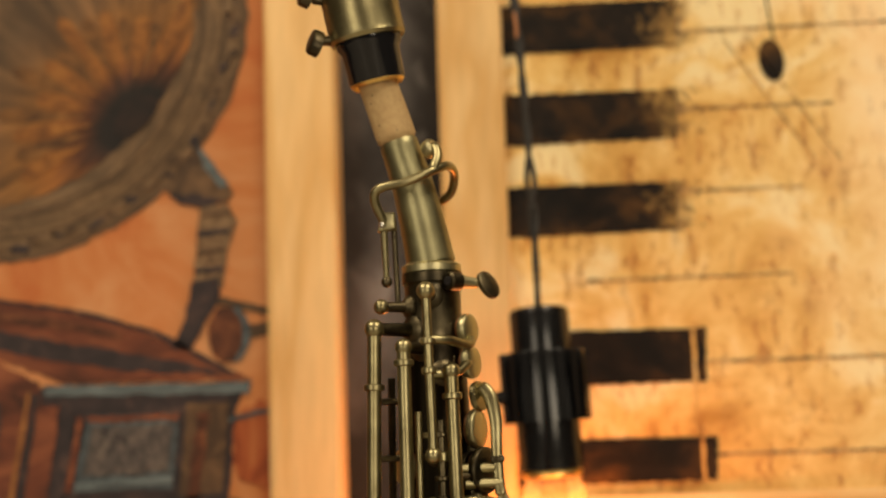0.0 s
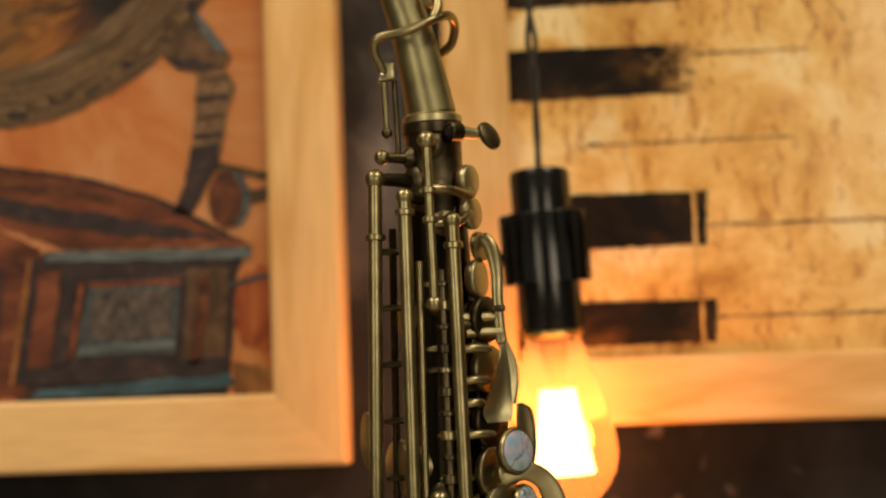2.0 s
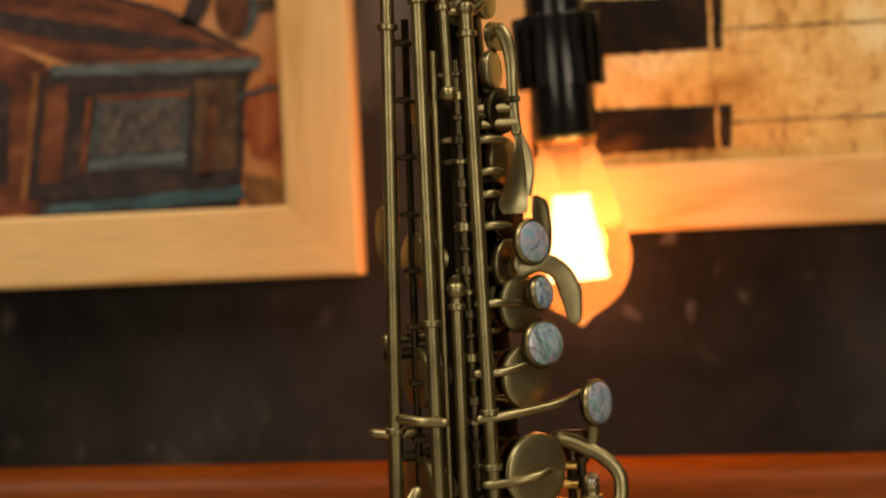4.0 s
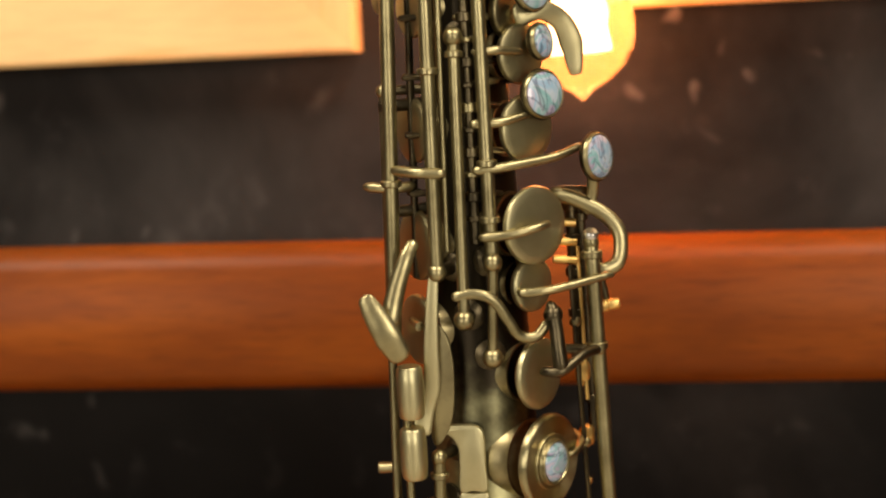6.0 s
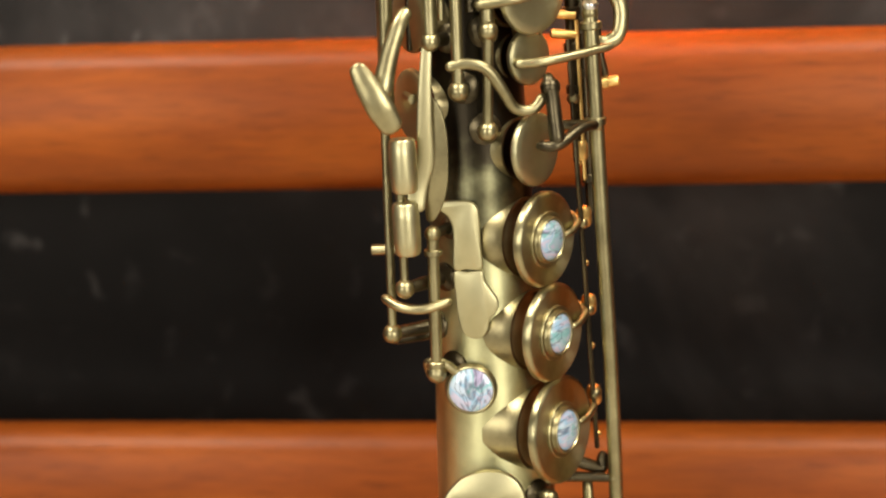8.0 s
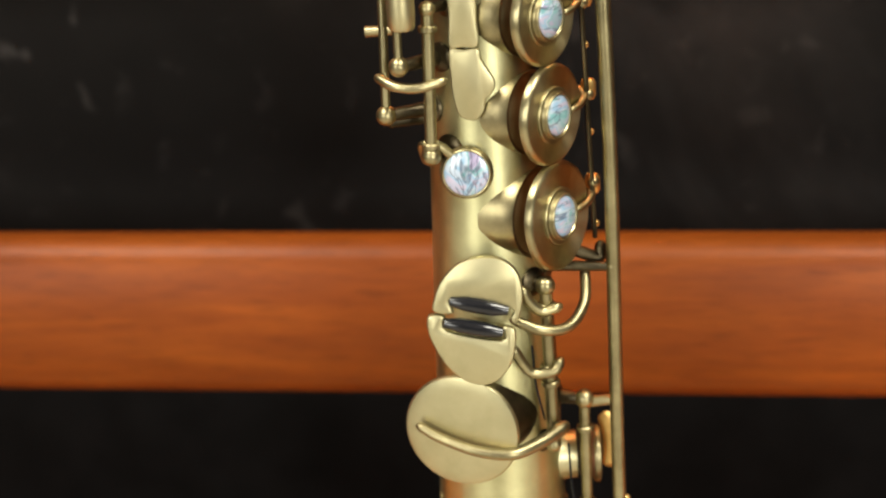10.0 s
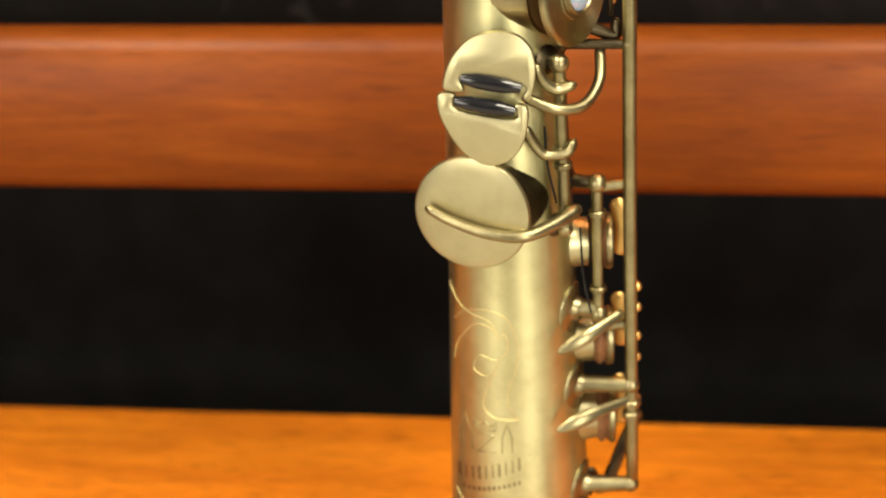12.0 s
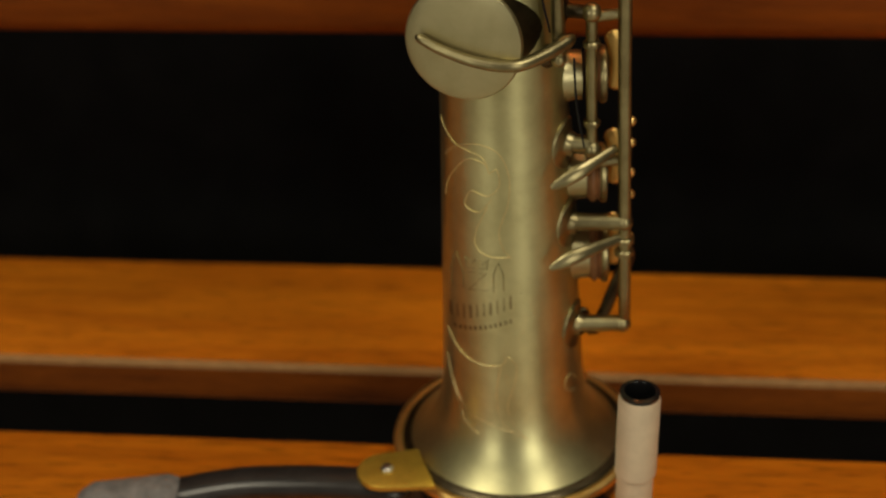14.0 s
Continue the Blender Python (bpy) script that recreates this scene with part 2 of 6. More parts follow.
# darker seat wood, for the shaded front faces
FRONT_SHADE_WOOD = wood_material("front_shade_wood", (0.21, 0.054, 0.005), (0.15, 0.036, 0.004), (0.07, 0.016, 0.002), 26, (0.30, 2.5, 2.5), 0.65, ring=3, spec=0.08, pore=0.7, cloud=0.6)
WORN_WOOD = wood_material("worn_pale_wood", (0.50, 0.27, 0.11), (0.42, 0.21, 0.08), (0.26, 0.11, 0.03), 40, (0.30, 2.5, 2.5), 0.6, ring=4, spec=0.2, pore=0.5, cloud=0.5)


def wall_material(name, low, mid, high, chalk):
    """Blackboard-like paint: cloudy wiped chalk, and a few paler dabs."""
    m, nt, b = mat_new(name)
    n1 = tex_noise(nt, 5, 8, 0.6, dist=0.5)
    n2 = tex_noise(nt, 55, 4, 0.6, offset=(3, 1, 2))
    base = ramp(nt, n1.outputs[0], [(0.36, (low, low * 0.90, low * 0.88)), (0.56, (mid, mid * 0.90, mid * 0.87)), (0.74, (high, high * 0.90, high * 0.88))])
    fleck = ramp(nt, n2.outputs[0], [(0.62, (0, 0, 0)), (0.88, (0.02, 0.018, 0.018))])
    col = mix_colour(nt, base.outputs[0], fleck.outputs[0], 1.0, "ADD")
    n3 = tex_noise(nt, 46, 2, 0.5, (1, 1, 0.8), offset=(7, 1, 4), dist=0.4)
    n4 = tex_noise(nt, 8, 2, 0.5, offset=(1, 6, 3))
    dab = ramp(nt, n3.outputs[0], [(0.62, (0, 0, 0)), (0.73, (chalk, chalk * 0.93, chalk * 0.9))])
    where = ramp(nt, n4.outputs[0], [(0.44, (0, 0, 0)), (0.58, (1, 1, 1))])
    dabs = mix_colour(nt, dab.outputs[0], where.outputs[0], 1.0, "MULTIPLY")
    nt.links.new(mix_colour(nt, col, dabs, 1.0, "ADD"), b.inputs["Base Color"])
    b.inputs["Roughness"].default_value = 0.65
    b.inputs["Specular IOR Level"].default_value = 0.08
    add_bump(nt, b, n2.outputs[0], 0.12, 0.002)
    return m


CHARCOAL = wall_material("charcoal_wall", 0.012, 0.040, 0.18, 0.12)
# darker copies of the wall for its shaded stretches behind the bench
CHARCOAL_SHADE = wall_material("charcoal_shade", 0.0035, 0.0080, 0.026, 0.04)
BLACK_SHADE = plain("black_wall_shade", (0.0035, 0.0034, 0.0036), 0.6, scale=30, vary=0.4, bump=0.05)
BLACK_SHADE.node_tree.nodes["Principled BSDF"].inputs["Specular IOR Level"].default_value = 0.04
PLASTER = plain("room_plaster", (0.06, 0.055, 0.05), 0.9, scale=6, vary=0.1)
CEILING_PAINT = plain("ceiling_paint", (0.22, 0.20, 0.18), 0.9, scale=6, vary=0.1)
FLOORWOOD = wood_material("floor_wood", (0.68, 0.63, 0.54), (0.64, 0.59, 0.50), (0.56, 0.51, 0.42), 6, (0.6, 4, 4), 0.45)


def glass_material():
    """Amber bulb glass, with some orange translucency to imitate the bloom round the filament."""
    m, nt, b = mat_new("amber_glass")
    b.inputs["Base Color"].default_value = (1.0, 0.90, 0.72, 1)
    b.inputs["Roughness"].default_value = 0.02
    b.inputs["Transmission Weight"].default_value = 0.94
    b.inputs["IOR"].default_value = 1.12
    spread = nt.nodes.new("ShaderNodeBsdfTranslucent")
    spread.inputs["Color"].default_value = (1.0, 0.55, 0.13, 1)
    mix = nt.nodes.new("ShaderNodeMixShader")
    mix.inputs[0].default_value = 0.08
    nt.links.new(b.outputs[0], mix.inputs[1])
    nt.links.new(spread.outputs[0], mix.inputs[2])
    nt.links.new(mix.outputs[0], nt.nodes["Material Output"].inputs["Surface"])
    return m


AMBER_GLASS = glass_material()


def emit_material(name, colour, strength):
    m, nt, b = mat_new(name)
    b.inputs["Base Color"].default_value = (*colour, 1)
    b.inputs["Emission Color"].default_value = (*colour, 1)
    b.inputs["Emission Strength"].default_value = strength
    return m


FILAMENT = emit_material("hot_filament", (1.0, 0.62, 0.36), 10)


def paint_material(name, stops, scale=60, stretch=(1, 1, 1), rough=0.55, dist=1.0, bump=0.25, spec=0.3):
    """Painted canvas: strokes of several pigments."""
    m, nt, b = mat_new(name)
    n = tex_noise(nt, scale, 6, 0.65, stretch, dist=dist)
    r = ramp(nt, n.outputs[0], stops)
    weave = tex_noise(nt, 1500, 2)
    nt.links.new(r.outputs[0], b.inputs["Base Color"])
    b.inputs["Roughness"].default_value = rough
    b.inputs["Specular IOR Level"].default_value = spec
    add_bump(nt, b, n.outputs[0], bump, 0.0006)
    return m


def horn_paint(name, centre, turn, across, rays, along, stops, low, grey=0.0):
    """Brush strokes that run round or out from a point of the canvas, in pigments that change with the distance."""
    m, nt, b = mat_new(name)

    def link(a, sock):
        nt.links.new(a, sock)

    tc = nt.nodes.new("ShaderNodeTexCoord")
    wob = tex_noise(nt, 30, 3, 0.5)
    soft = nt.nodes.new("ShaderNodeVectorMath")
    soft.operation = "MULTIPLY_ADD"
    soft.inputs[1].default_value = (0.012, 0.0, 0.012)
    link(wob.outputs["Color"], soft.inputs[0])
    link(tc.outputs["Object"], soft.inputs[2])
    c, s = math.cos(turn), math.sin(turn)
    comb = nt.nodes.new("ShaderNodeCombineXYZ")
    for i, (axis, k) in enumerate((((c, 0, s), across[0]), ((-s, 0, c), across[1]))):
        dot = nt.nodes.new("ShaderNodeVectorMath")
        dot.operation = "DOT_PRODUCT"
        dot.inputs[1].default_value = tuple(q * k for q in axis)
        link(soft.outputs[0], dot.inputs[0])
        off = nt.nodes.new("ShaderNodeMath")
        off.operation = "SUBTRACT"
        off.inputs[1].default_value = ((centre[0] + 0.006) * axis[0] + (centre[1] + 0.006) * axis[2]) * k
        link(dot.outputs["Value"], off.inputs[0])
        link(off.outputs[0], comb.inputs[i])
    ln = nt.nodes.new("ShaderNodeVectorMath")
    ln.operation = "LENGTH"
    link(comb.outputs[0], ln.inputs[0])
    unit = nt.nodes.new("ShaderNodeVectorMath")
    unit.operation = "NORMALIZE"
    link(comb.outputs[0], unit.inputs[0])
    scaled = nt.nodes.new("ShaderNodeVectorMath")
    scaled.operation = "SCALE"
    scaled.inputs["Scale"].default_value = rays
    link(unit.outputs[0], scaled.inputs[0])
    rz = nt.nodes.new("ShaderNodeMath")
    rz.operation = "MULTIPLY"
    rz.inputs[1].default_value = along
    link(ln.outputs["Value"], rz.inputs[0])
    up = nt.nodes.new("ShaderNodeCombineXYZ")
    link(rz.outputs[0], up.inputs[2])
    pos = nt.nodes.new("ShaderNodeVectorMath")
    pos.operation = "ADD"
    link(scaled.outputs[0], pos.inputs[0])
    link(up.outputs[0], pos.inputs[1])
    stroke = nt.nodes.new("ShaderNodeTexNoise")
    stroke.inputs["Scale"].default_value = 1.0
    stroke.inputs["Detail"].default_value = 4
    stroke.inputs["Roughness"].default_value = 0.6
    link(pos.outputs[0], stroke.inputs["Vector"])
    r10 = nt.nodes.new("ShaderNodeMath")
    r10.operation = "MULTIPLY"
    r10.inputs[1].default_value = 8.0 if across[0] < 2 else 0.8
    link(ln.outputs["Value"], r10.inputs[0])
    base = ramp(nt, r10.outputs[0], stops)
    lit = ramp(nt, stroke.outputs[0], [(0.36, (low, low, low)), (0.52, (0.85, 0.85, 0.85)), (0.68, (1.35, 1.3, 1.25))])
    col = mix_colour(nt, base.outputs[0], lit.outputs[0], 1.0, "MULTIPLY")
    blot = tex_noise(nt, 45, 5, 0.6, offset=(4, 2, 1))
    gm = ramp(nt, blot.outputs[0], [(0.50, (0, 0, 0)), (0.72, (grey, grey, grey))])
    link(mix_colour(nt, col, (0.13, 0.14, 0.145), gm.outputs[0]), b.inputs["Base Color"])
    b.inputs["Roughness"].default_value = 0.5
    b.inputs["Specular IOR Level"].default_value = 0.3
    add_bump(nt, b, stroke.outputs[0], 0.2, 0.0006)
    return m


# ---------------------------------------------------------------- mesh helpers
def finish(bm, name, mat, parent=None, label="", smooth=True):
    bmesh.ops.recalc_face_normals(bm, faces=bm.faces[:])
    for f in bm.faces:
        f.smooth = smooth
    for e in bm.edges:
        if len(e.link_faces) == 2 and e.calc_face_angle(0) > radians(38):
            e.smooth = False
    me = bpy.data.meshes.new(name)
    bm.to_mesh(me)
    bm.free()
    me.materials.append(mat)
    ob = new(name, me)
    if parent is not None:
        ob.parent = parent
    if label:
        tagged(ob, label)
    return ob


def part(name, bm, mat, parent, label="", smooth=True):
    return finish(bm, name, mat, parent, label, smooth)


def basis(at, n, up=(0, 0, 1)):
    """Frame at a point whose z runs along n."""
    n = Vector(n).normalized()
    x = Vector(up).cross(n)
    if x.length < 1e-5:
        x = Vector((1, 0, 0)).cross(n)
    x.normalize()
    y = n.cross(x)
    m = Matrix((x, y, n)).transposed().to_4x4()
    m.translation = Vector(at)
    return m


def lathe(bm, profile, m=Matrix(), seg=32, closed=False):
    """Turns (radius, height) pairs round the z of frame m."""
    rings = []
    for r, h in profile:
        if r < 1e-6:
            rings.append([bm.verts.new(m @ Vector((0, 0, h)))])
        else:
            rings.append([bm.verts.new(m @ Vector((r * math.cos(2 * math.pi * k / seg), r * math.sin(2 * math.pi * k / seg), h))) for k in range(seg)])
    pairs = list(zip(rings, rings[1:])) + ([(rings[-1], rings[0])] if closed else [])
    for a, b in pairs:
        for k in range(seg):
            k2 = (k + 1) % seg
            if len(a) == 1 and len(b) == 1:
                continue
            if len(a) == 1:
                bm.faces.new((a[0], b[k], b[k2]))
            elif len(b) == 1:
                bm.faces.new((a[k], a[k2], b[0]))
            else:
                bm.faces.new((a[k], a[k2], b[k2], b[k]))
    return bm


def rod_bm(p0, p1, r0, r1=None, seg=16, bm=None):
    bm = bm or bmesh.new()
    r1 = r0 if r1 is None else r1
    d = Vector(p1) - Vector(p0)
    e = min(r0, r1) * 0.18
    return lathe(bm, [(0, 0), (r0 - e, 0), (r0, e), (r1, d.length - e), (r1 - e, d.length), (0, d.length)], basis(p0, d), seg)


def ball_bm(p, r, bm=None, seg=18):
    bm = bm or bmesh.new()
    n = 10
    return lathe(bm, [(r * math.sin(math.pi * k / n), -r * math.cos(math.pi * k / n)) for k in range(n + 1)], Matrix.Translation(p), seg)


def ring_bm(p, d, r, w, h, seg=20):
    """A collar of outer radius r + w on a rod of radius r."""
    e = w * 0.35
    return lathe(bmesh.new(), [(r * 0.9, -h / 2), (r + w - e, -h / 2), (r + w, -h / 2 + e), (r + w, h / 2 - e), (r + w - e, h / 2), (r * 0.9, h / 2)], basis(p, d), seg)


def spline(points, steps):
    """Catmull-Rom through the given points."""
    pts = [Vector(p) for p in points]
    pts = [pts[0] * 2 - pts[1]] + pts + [pts[-1] * 2 - pts[-2]]
    out = []
    for i in range(1, len(pts) - 2):
        a, b, c, d = pts[i - 1:i + 3]
        for k in range(steps):
            t = k / steps
            out.append(0.5 * ((2 * b) + (c - a) * t + (2 * a - 5 * b + 4 * c - d) * t * t + (3 * b - a - 3 * c + d) * t ** 3))
    out.append(pts[-2])
    return out


def sweep(points, r, steps=8, seg=12, flat=1.0, up=(0, -1, 0), bm=None, taper=None):
    """A bent bar: an oval section, flattened towards up, along a smooth path."""
    bm = bm or bmesh.new()
    path = spline(points, steps)
    rings = []
    n = len(path)
    for i, p in enumerate(path):
        t = (path[min(i + 1, n - 1)] - path[max(i - 1, 0)]).normalized()
        s = t.cross(Vector(up))
        if s.length < 1e-4:
            s = t.cross(Vector((1, 0, 0.01)))
        s.normalize()
        u = s.cross(t).normalized()
        k = 1.0 if taper is None else float(np.interp(i / (n - 1), np.linspace(0, 1, len(taper)), taper))
        end = 0.86 if i in (0, n - 1) else 1.0
        if i == 0:
            for back, q in ((0.75, 0.30), (0.45, 0.66)):
                rings.append([bm.verts.new(p - t * (r * k * flat * back) + s * (r * k * q * math.cos(2 * math.pi * j / seg)) + u * (r * k * q * flat * math.sin(2 * math.pi * j / seg))) for j in range(seg)])
        rings.append([bm.verts.new(p + s * (r * k * end * math.cos(2 * math.pi * j / seg)) + u * (r * k * end * flat * math.sin(2 * math.pi * j / seg))) for j in range(seg)])
        if i == n - 1:
            for back, q in ((0.45, 0.66), (0.75, 0.30)):
                rings.append([bm.verts.new(p + t * (r * k * flat * back) + s * (r * k * q * math.cos(2 * math.pi * j / seg)) + u * (r * k * q * flat * math.sin(2 * math.pi * j / seg))) for j in range(seg)])
    for a, b in zip(rings, rings[1:]):
        for j in range(seg):
            bm.faces.new((a[j], a[(j + 1) % seg], b[(j + 1) % seg], b[j]))
    bm.faces.new(rings[0])
    bm.faces.new(rings[-1][::-1])
    return bm


def rounded(outline, steps=5):
    """The outline with its corners flowing, as a closed smooth curve."""
    n = len(outline)
    out = []
    for i in range(n):
        a, b, c, d = (Vector(outline[(i + k) % n]) for k in (-1, 0, 1, 2))
        for k in range(steps):
            t = k / steps
            p = 0.5 * ((2 * b) + (c - a) * t + (2 * a - 5 * b + 4 * c - d) * t * t + (3 * b - a - 3 * c + d) * t ** 3)
            out.append((p.x, p.y))
    return out


def plate_bm(outline, thick, m=Matrix(), bevel=0.0, dome=0.0):
    """A plate cut to a 2D outline in the xy of frame m, proud along z, its upper edge bevelled."""
    bm = bmesh.new()
    n = len(outline)
    cx = sum(p[0] for p in outline) / n
    cy = sum(p[1] for p in outline) / n

    turn = sum(outline[i - 1][0] * outline[i][1] - outline[i][0] * outline[i - 1][1] for i in range(n))
    inward = []
    for i in range(n):
        (ax, ay), (bx, by) = outline[i - 1], outline[(i + 1) % n]
        d = max(1e-9, math.hypot(bx - ax, by - ay)) * (1 if turn > 0 else -1)
        inward.append((-(by - ay) / d, (bx - ax) / d))

    def level(z, w):
        return [bm.verts.new(m @ Vector((x + u * w, y + v * w, z))) for (x, y), (u, v) in zip(outline, inward)]

    rows = [level(0, 0), level(thick - bevel, 0), level(thick - bevel * 0.3, bevel * 0.35), level(thick, bevel)] if bevel else [level(0, 0), level(thick, 0)]
    for a, b in zip(rows, rows[1:]):
        for i in range(n):
            bm.faces.new((a[i], a[(i + 1) % n], b[(i + 1) % n], b[i]))
    bm.faces.new(rows[0][::-1])
    if not dome:
        bm.faces.new(rows[-1])
        return bm
    top = bm.verts.new(m @ Vector((cx, cy, thick + dome)))
    for i in range(n):
        bm.faces.new((rows[-1][i], rows[-1][(i + 1) % n], top))
    return bm


def blade_bm(rows, thick):
    """A twisted leaf: rows of (left x, left y, right x, right y, z, hollow), with an even thickness."""
    bm = bmesh.new()
    pts = spline([(a, b, z) for a, b, c, d, z, h in rows], 5), spline([(c, d, h) for a, b, c, d, z, h in rows], 5)
    n = 8
    sheets = []
    for back in (0.0, thick):
        grid = []
        for p, q in zip(*pts):
            row = []
            for k in range(n + 1):
                t = k / n
                edge = 0.5 * thick * (2 * t - 1) ** 4
                y = p.y + (q.y - p.y) * t + q.z * math.sin(math.pi * t) + (edge if back == 0 else back - edge)
                row.append(bm.verts.new((p.x + (q.x - p.x) * t, y, p.z)))
            grid.append(row)
        sheets.append(grid)
    a, b = sheets
    for i in range(len(a) - 1):
        for k in range(n):
            bm.faces.new((a[i][k], a[i][k + 1], a[i + 1][k + 1], a[i + 1][k]))
            bm.faces.new((b[i][k], b[i + 1][k], b[i + 1][k + 1], b[i][k + 1]))
        for k in (0, n):
            bm.faces.new((a[i][k], a[i + 1][k], b[i + 1][k], b[i][k]))
    for i in (0, -1):
        for k in range(n):
            bm.faces.new((a[i][k], a[i][k + 1], b[i][k + 1], b[i][k]))
    return bm


def bar_bm(x0, x1, y0, y1, z0, z1, bevel=0.002, seg=2):
    bm = bmesh.new()
    bmesh.ops.create_cube(bm, size=1.0)
    for v in bm.verts:
        v.co = Vector(((x0 + x1) / 2 + v.co.x * (x1 - x0), (y0 + y1) / 2 + v.co.y * (y1 - y0), (z0 + z1) / 2 + v.co.z * (z1 - z0)))
    if bevel:
        bmesh.ops.bevel(bm, geom=bm.edges[:], offset=bevel, segments=seg, affect="EDGES", profile=0.5)
    return bm


def ellipse(cx, cy, rx, ry, n=32, turn=0.0):
    c, s = math.cos(turn), math.sin(turn)
    return [(cx + rx * math.cos(2 * math.pi * k / n) * c - ry * math.sin(2 * math.pi * k / n) * s,
             cy + rx * math.cos(2 * math.pi * k / n) * s + ry * math.sin(2 * math.pi * k / n) * c) for k in range(n)]


def thing(name, label, category, group="", m=None):
    ob = new(name)
    ob.empty_display_size = 0.02
    if m is not None:
        ob.matrix_world = m
    return tagged(ob, label, category, group)


# ---------------------------------------------------------------- the room
def structure(name, bm, mat, label=""):
    return tagged(finish(bm, name, mat, None, label, smooth=False), label, "", "", "structure")


structure("wall_back", bar_bm(ROOM_X0, ROOM_X1, WALL_Y, WALL_Y + 0.12, FLOOR_Z, CEIL_Z, 0), CHARCOAL, "charcoal black wall with chalky grey smudges")
# unseen floor and ceiling, added; the pale floor brightens the brass
structure("floor", bar_bm(ROOM_X0, ROOM_X1, ROOM_Y0, WALL_Y, FLOOR_Z - 0.1, FLOOR_Z, 0), FLOORWOOD, "pale wooden floor, added unseen to brighten the brass")
structure("ceiling", bar_bm(ROOM_X0, ROOM_X1, ROOM_Y0, WALL_Y, CEIL_Z, CEIL_Z + 0.1, 0), CEILING_PAINT, "plain plaster ceiling, added unseen")


def wall_with_openings():
    """The unseen wall added behind the camera, with two openings for the fill lamps."""
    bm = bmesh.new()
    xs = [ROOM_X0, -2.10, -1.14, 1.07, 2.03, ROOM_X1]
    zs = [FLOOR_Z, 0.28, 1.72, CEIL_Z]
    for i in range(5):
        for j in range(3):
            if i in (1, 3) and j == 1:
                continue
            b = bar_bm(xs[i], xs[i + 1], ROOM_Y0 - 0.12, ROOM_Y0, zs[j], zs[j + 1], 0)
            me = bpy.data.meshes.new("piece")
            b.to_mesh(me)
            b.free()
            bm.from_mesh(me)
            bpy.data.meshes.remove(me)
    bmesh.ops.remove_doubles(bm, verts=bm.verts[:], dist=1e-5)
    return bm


# unseen walls, added dark to deepen the contrast in the brass
structure("wall_left", bar_bm(ROOM_X0 - 0.12, ROOM_X0, ROOM_Y0, WALL_Y, FLOOR_Z, CEIL_Z, 0), PLASTER, "plain dark wall, added unseen to darken the reflections")
structure("wall_right", bar_bm(ROOM_X1, ROOM_X1 + 0.12, ROOM_Y0, WALL_Y, FLOOR_Z, CEIL_Z, 0), PLASTER, "plain dark wall, added unseen to darken the reflections")
structure("wall_front", wall_with_openings(), PLASTER, "unseen dark wall with two openings for the fill lamps")


# ---------------------------------------------------------------- the bench
def build_bench():
    bench = thing("bench", "varnished reddish-brown slatted wooden bench against the dark wall", "bench")
    lean = 0.055

    def back_y(z):
        return 0.128 + lean * (z - 0.17)

    for z0, z1 in ((0.172, 0.2490), (0.361, 0.4280)):
        bm = bar_bm(-0.95, 0.95, 0, 0.022, z0, z1, 0.0098, 6)
        # the front is planed slightly round
        for k in range(1, 8):
            cut = z0 + 0.0098 + (z1 - z0 - 0.0196) * k / 8
            bmesh.ops.bisect_plane(bm, geom=bm.verts[:] + bm.edges[:] + bm.faces[:], plane_co=(0, 0, cut), plane_no=(0, 0, 1))
        for v in bm.verts:
            s = (2 * v.co.z - z0 - z1) / (z1 - z0)
            if v.co.y < 0.011:
                v.co.y -= 0.0068 * (1 - s * s)
            v.co.y += back_y(v.co.z)
        part("back_slat", bm, MAHOGANY, bench)
    # seat slats with a rounded nose
    for y0, y1 in ((0.0590, 0.150), (-0.098, 0.006)):
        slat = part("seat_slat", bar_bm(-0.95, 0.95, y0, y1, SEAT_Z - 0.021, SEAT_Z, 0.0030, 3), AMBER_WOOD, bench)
        # the top stays amber; a darker wood puts shade on the front face
        slat.data.materials.append(FRONT_SHADE_WOOD)
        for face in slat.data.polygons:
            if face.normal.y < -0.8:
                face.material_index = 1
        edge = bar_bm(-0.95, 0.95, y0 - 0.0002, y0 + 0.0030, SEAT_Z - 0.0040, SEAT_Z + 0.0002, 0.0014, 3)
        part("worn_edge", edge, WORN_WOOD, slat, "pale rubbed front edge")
    for x in (-0.80, 0.80):
        bm = bar_bm(x - 0.03, x + 0.03, 0.020, 0.055, FLOOR_Z, 0.44, 0.004)
        for v in bm.verts:
            v.co.y += back_y(max(v.co.z, 0.0))
        part("back_post", bm, MAHOGANY, bench)
        part("front_leg", bar_bm(x - 0.03, x + 0.03, -0.090, -0.040, FLOOR_Z, SEAT_Z - 0.021, 0.004), MAHOGANY, bench)
        part("seat_rail", bar_bm(x - 0.02, x + 0.02, -0.040, 0.140, SEAT_Z - 0.08, SEAT_Z - 0.021, 0.003), MAHOGANY, bench)


build_bench()
# shade on the wall behind the back slats, as an added darker sheet
structure("wall_shade_sheet", bar_bm(ROOM_X0, ROOM_X1, WALL_Y - 0.004, WALL_Y - 0.0002, FLOOR_Z, 0.395, 0.001), CHARCOAL_SHADE, "dark charcoal sheet added for the shaded wall behind the bench slats")
# deeper shade low on the wall behind the bench, as an added black sheet
low_shade = part("low_shade_sheet", bar_bm(ROOM_X0, ROOM_X1, WALL_Y - 0.010, WALL_Y - 0.0005, FLOOR_Z, 0.215, 0.002), BLACK_SHADE, None)
tagged(low_shade, "black sheet added for the deep shade low on the wall", "trim", kind="structure")

